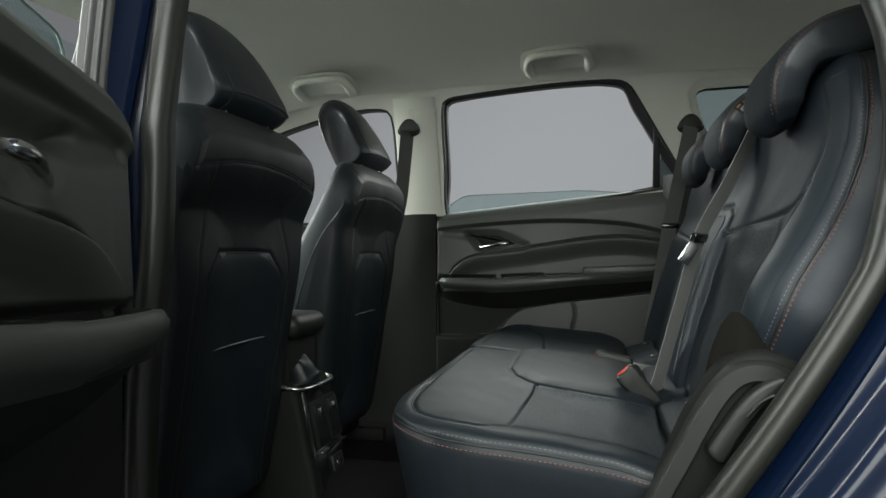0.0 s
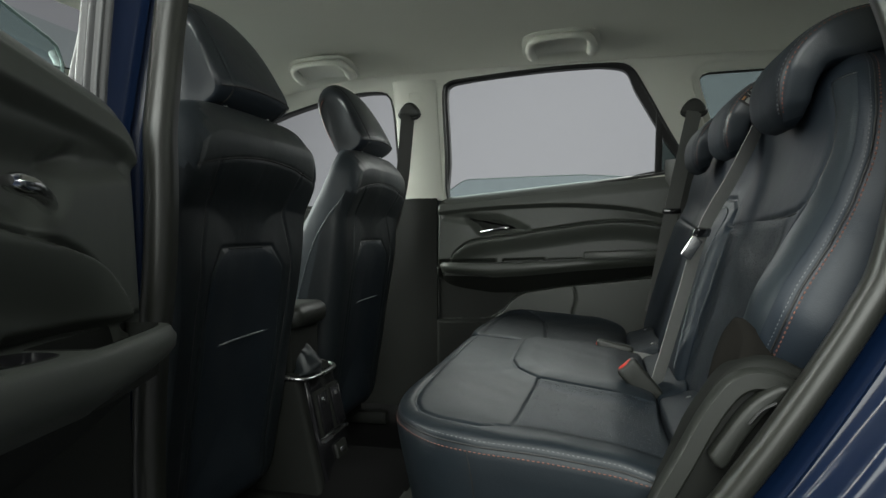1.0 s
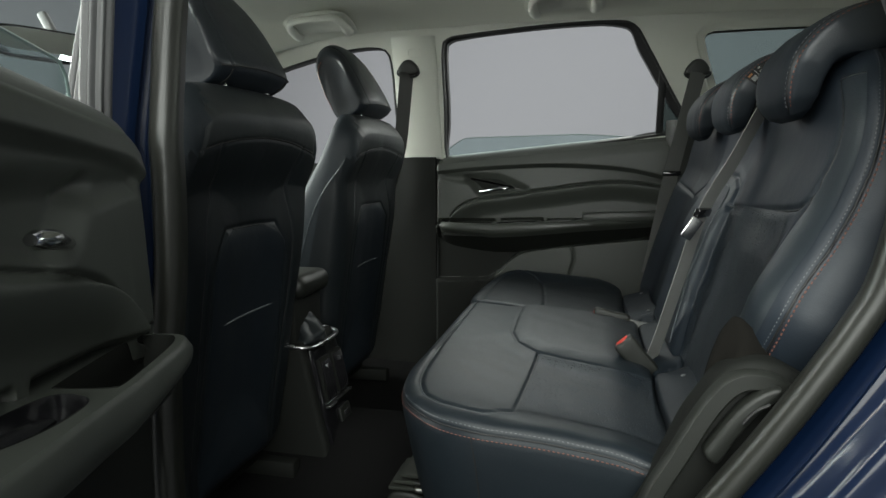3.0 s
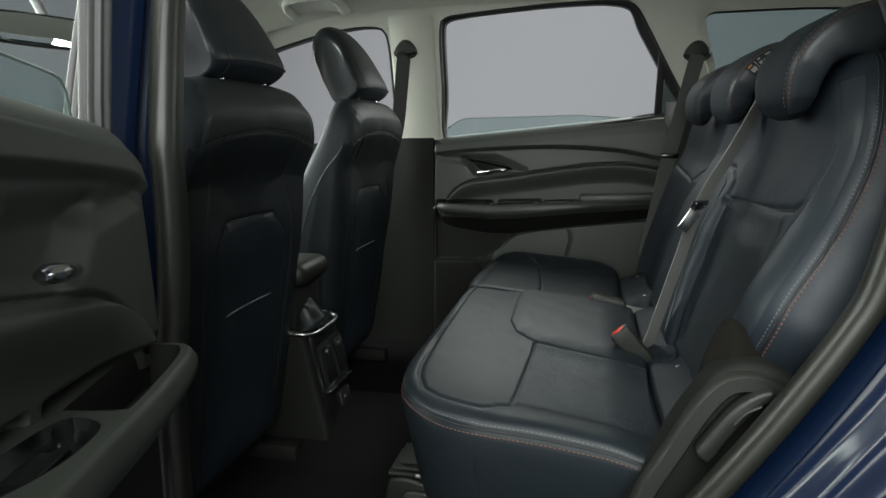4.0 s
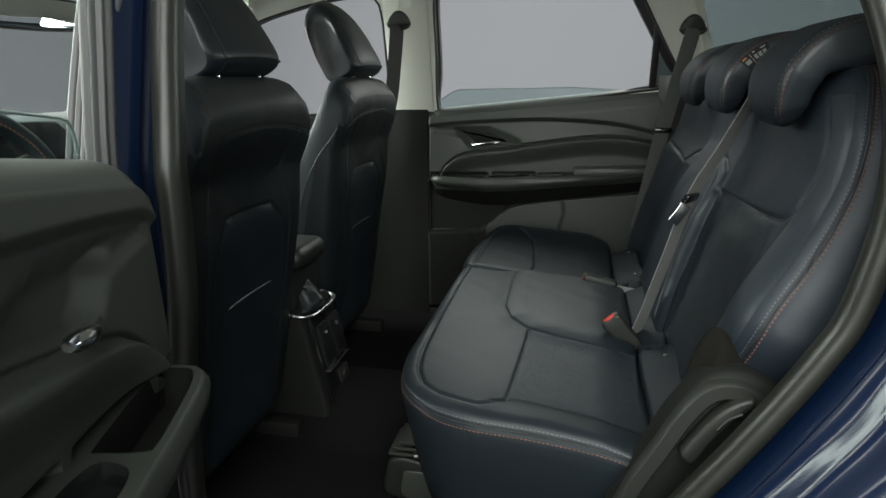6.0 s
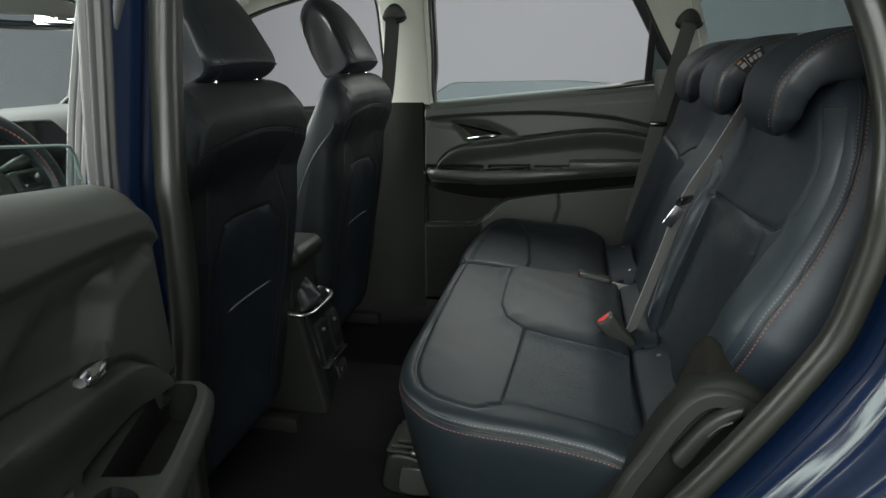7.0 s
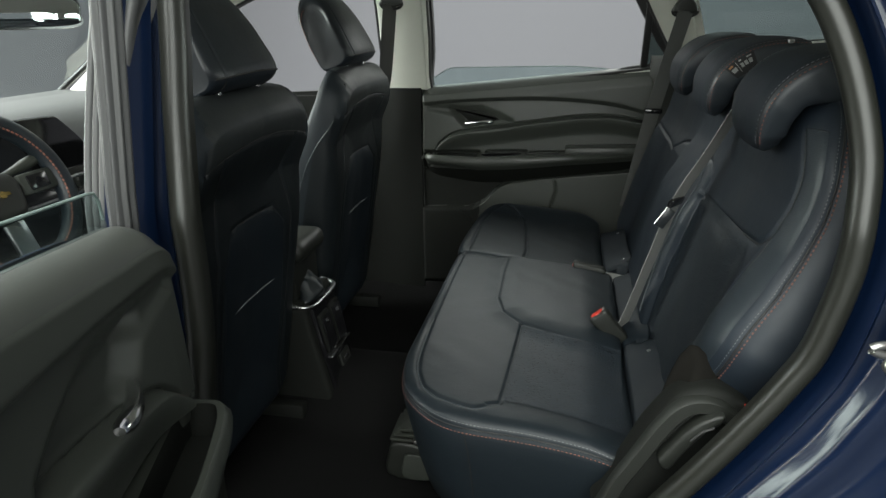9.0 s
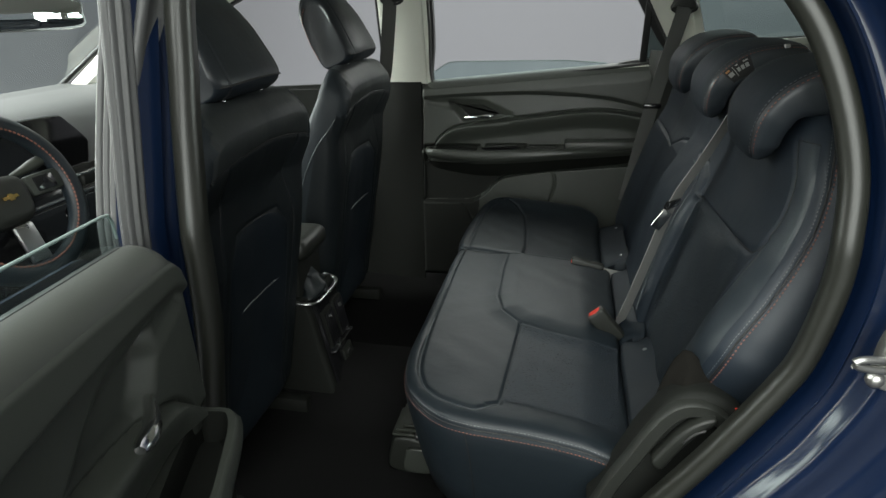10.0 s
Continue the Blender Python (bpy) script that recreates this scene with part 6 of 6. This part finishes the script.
part("screen_surround", tube([(-1.07 - 0.74 * (1 - t), 0.60 * (1 + 0.14 * (1 - t)) - 0.01, 1.06 + 0.47 * t) for t in np.linspace(0, 1, 20)], 0.010, 6), BLACKRUBBER, CAR, "black windscreen border", 60)
for s2 in (-1, 1):
    part("a_pillar_trim", strap(spline([(-0.93, s2 * 0.635, 1.495), (-1.18, s2 * 0.655, 1.42), (-1.50, s2 * 0.685, 1.22), (-1.72, s2 * 0.71, 1.07)], 24), 0.10, 0.03, (0.45, s2 * 0.25, 0.7)), PILLAR, CAR, "light beige A pillar trim", 50)

# ---- small things by the near door ----
HINGE = thing("recliner_cover", "black plastic seat recliner cover with a lever", "seat trim")
part("cover", moved(slab(spline([(0.220, 0.619), (0.237, 0.665), (0.266, 0.733), (0.285, 0.777), (0.304, 0.809), (0.323, 0.837), (0.343, 0.852), (0.368, 0.857), (0.401, 0.849), (0.430, 0.822), (0.420, 0.754), (0.362, 0.667), (0.295, 0.600)], 80, True), 0.06, 0.014, 6), lambda x, z, y: (x, -0.658 + y, z)), TRIM, HINGE, "black recliner cover", 60)
rib = spline([(0.226, 0.622), (0.242, 0.658), (0.256, 0.692), (0.280, 0.738), (0.301, 0.780), (0.320, 0.811), (0.337, 0.829), (0.356, 0.836), (0.378, 0.833), (0.398, 0.820)], 48)
t_ = np.gradient(rib, axis=0)
nrm = np.column_stack([t_[:, 1], -t_[:, 0]]) / np.linalg.norm(t_, axis=1)[:, None]
RV = []
for (x, z), (a, b) in zip(rib, nrm):
    RV += [(x + a * o, -0.657 + w, z + b * o) for o, w in ((-0.013, 0.004), (-0.011, -0.009), (-0.008, -0.013), (0.009, -0.013), (0.012, -0.010), (0.014, 0.004))]
RF = [(6 * i + k, 6 * i + k + 1, 6 * i + 7 + k, 6 * i + 6 + k) for i in range(len(rib) - 1) for k in range(5)] + [tuple(range(6)), tuple(6 * (len(rib) - 1) + k for k in range(6))]
part("cover_rib", (RV, RF), PLASTIC, HINGE, "black raised rib", 30)
part("lever", moved(slab(spline([(0.308, 0.753), (0.313, 0.763), (0.337, 0.799), (0.355, 0.817), (0.373, 0.827), (0.381, 0.826), (0.376, 0.815), (0.361, 0.802), (0.339, 0.771), (0.324, 0.745), (0.315, 0.744)], 60, True), 0.026, 0.004), lambda x, z, y: (0.342 + (x - 0.342) * 1.12, -0.684 + y, 0.786 + (z - 0.786) * 1.14)), PLASTIC, HINGE, "black recline lever", 60)
part("lever_groove", tube(spline([(0.344, 0.790), (0.357, 0.806), (0.372, 0.815)], 12) @ np.array([[1, 0, 0], [0, 0, 1]]) + [0, -0.6845, 0], 0.0022, 6), BLACKRUBBER, HINGE, "dark finger groove", 60)
part("warning_tab", placed(block(0.016, 0.003, 0.003, 0.001), pose(0.418, -0.668, 0.846)), RED, HINGE, "small red tab")
FELT = material("brown_black_felt", (0.0075, 0.0070, 0.0060), 0.95, grain=1500, bump=0.9, vary=0.45, spec=0.1)


def felt(s, t):
    edge = np.interp(s, [0, 0.06, 0.14, 0.24, 0.32, 0.42, 0.60, 0.80, 1], [0.815, 0.850, 0.880, 0.899, 0.897, 0.884, 0.868, 0.850, 0.826])
    fold = 0.006 * np.sin(11 * s + 2 * t) * t
    return np.column_stack([0.312 + 0.135 * s + 0.006 * np.sin(7 * t), -0.606 - 0.052 * t + fold, edge - 0.10 * t])


part("fabric_flap", sheet(felt, 40, 16, (0, 0.004, 0)), FELT, HINGE, "brownish black felt flap", 70)
RAIL = thing("seat_mount", "black steel seat mount under the bench front", "seat mount")
part("rail_cover", moved(slab(spline([(-0.205, 0.375), (-0.205, 0.44), (-0.195, 0.462), (-0.16, 0.466), (-0.115, 0.455), (-0.10, 0.44), (-0.10, 0.375)], 40, True), 0.085, 0.008), lambda x, z, y: (x, -0.34 + y, z)), PLASTIC, RAIL, "black plastic rail cover", 50)
part("cover_panel", moved(slab(spline([(-0.168, 0.385), (-0.168, 0.432), (-0.158, 0.444), (-0.112, 0.438), (-0.108, 0.385)], 30, True), 0.010, 0.003), lambda x, z, y: (x, -0.350 + y, z)), PLASTIC_SOFT, RAIL, "black snap-on cover", 50)
for k, (x, z, l) in enumerate(((-0.165, 0.474, 0.07), (-0.160, 0.487, 0.06), (-0.150, 0.501, 0.05))):
    part("rail_plate", placed(block(l, 0.10, 0.007, 0.002), pose(x, -0.29, z)), PLASTIC_GREY, RAIL, "dark steel rail plate")
part("rail_latch", placed(block(0.024, 0.014, 0.010, 0.003), pose(-0.135, -0.338, 0.475, 0, 12, 20)), STEEL, RAIL, "bare steel latch")

STRIKER = thing("door_striker", "zinc steel door striker on the blue jamb", "striker")
part("striker_plate", moved(slab(spline([(0.505, 0.99), (0.503, 1.03), (0.512, 1.058), (0.535, 1.064), (0.56, 1.05), (0.56, 1.00), (0.53, 0.985)], 40, True), 0.02, 0.003), lambda x, z, y: (x, -0.815 + y, z)), STEEL, STRIKER, "steel plate", 50)
for x, z in ((0.498, 1.003), (0.520, 1.040)):
    part("bolt", placed(disc(0.0095, 0.016, 20, 0.005), pose(x, -0.822, z, 90, 0, 0)), STEEL, STRIKER, "round steel bolt head", 50)
part("striker_loop", tube(spline([(0.530, -0.812, 1.014), (0.500, -0.828, 1.018), (0.474, -0.835, 1.024), (0.467, -0.836, 1.029), (0.476, -0.835, 1.033), (0.505, -0.826, 1.030), (0.530, -0.812, 1.028)], 30), 0.0045, 10), STEEL, STRIKER, "bright steel loop", 60)
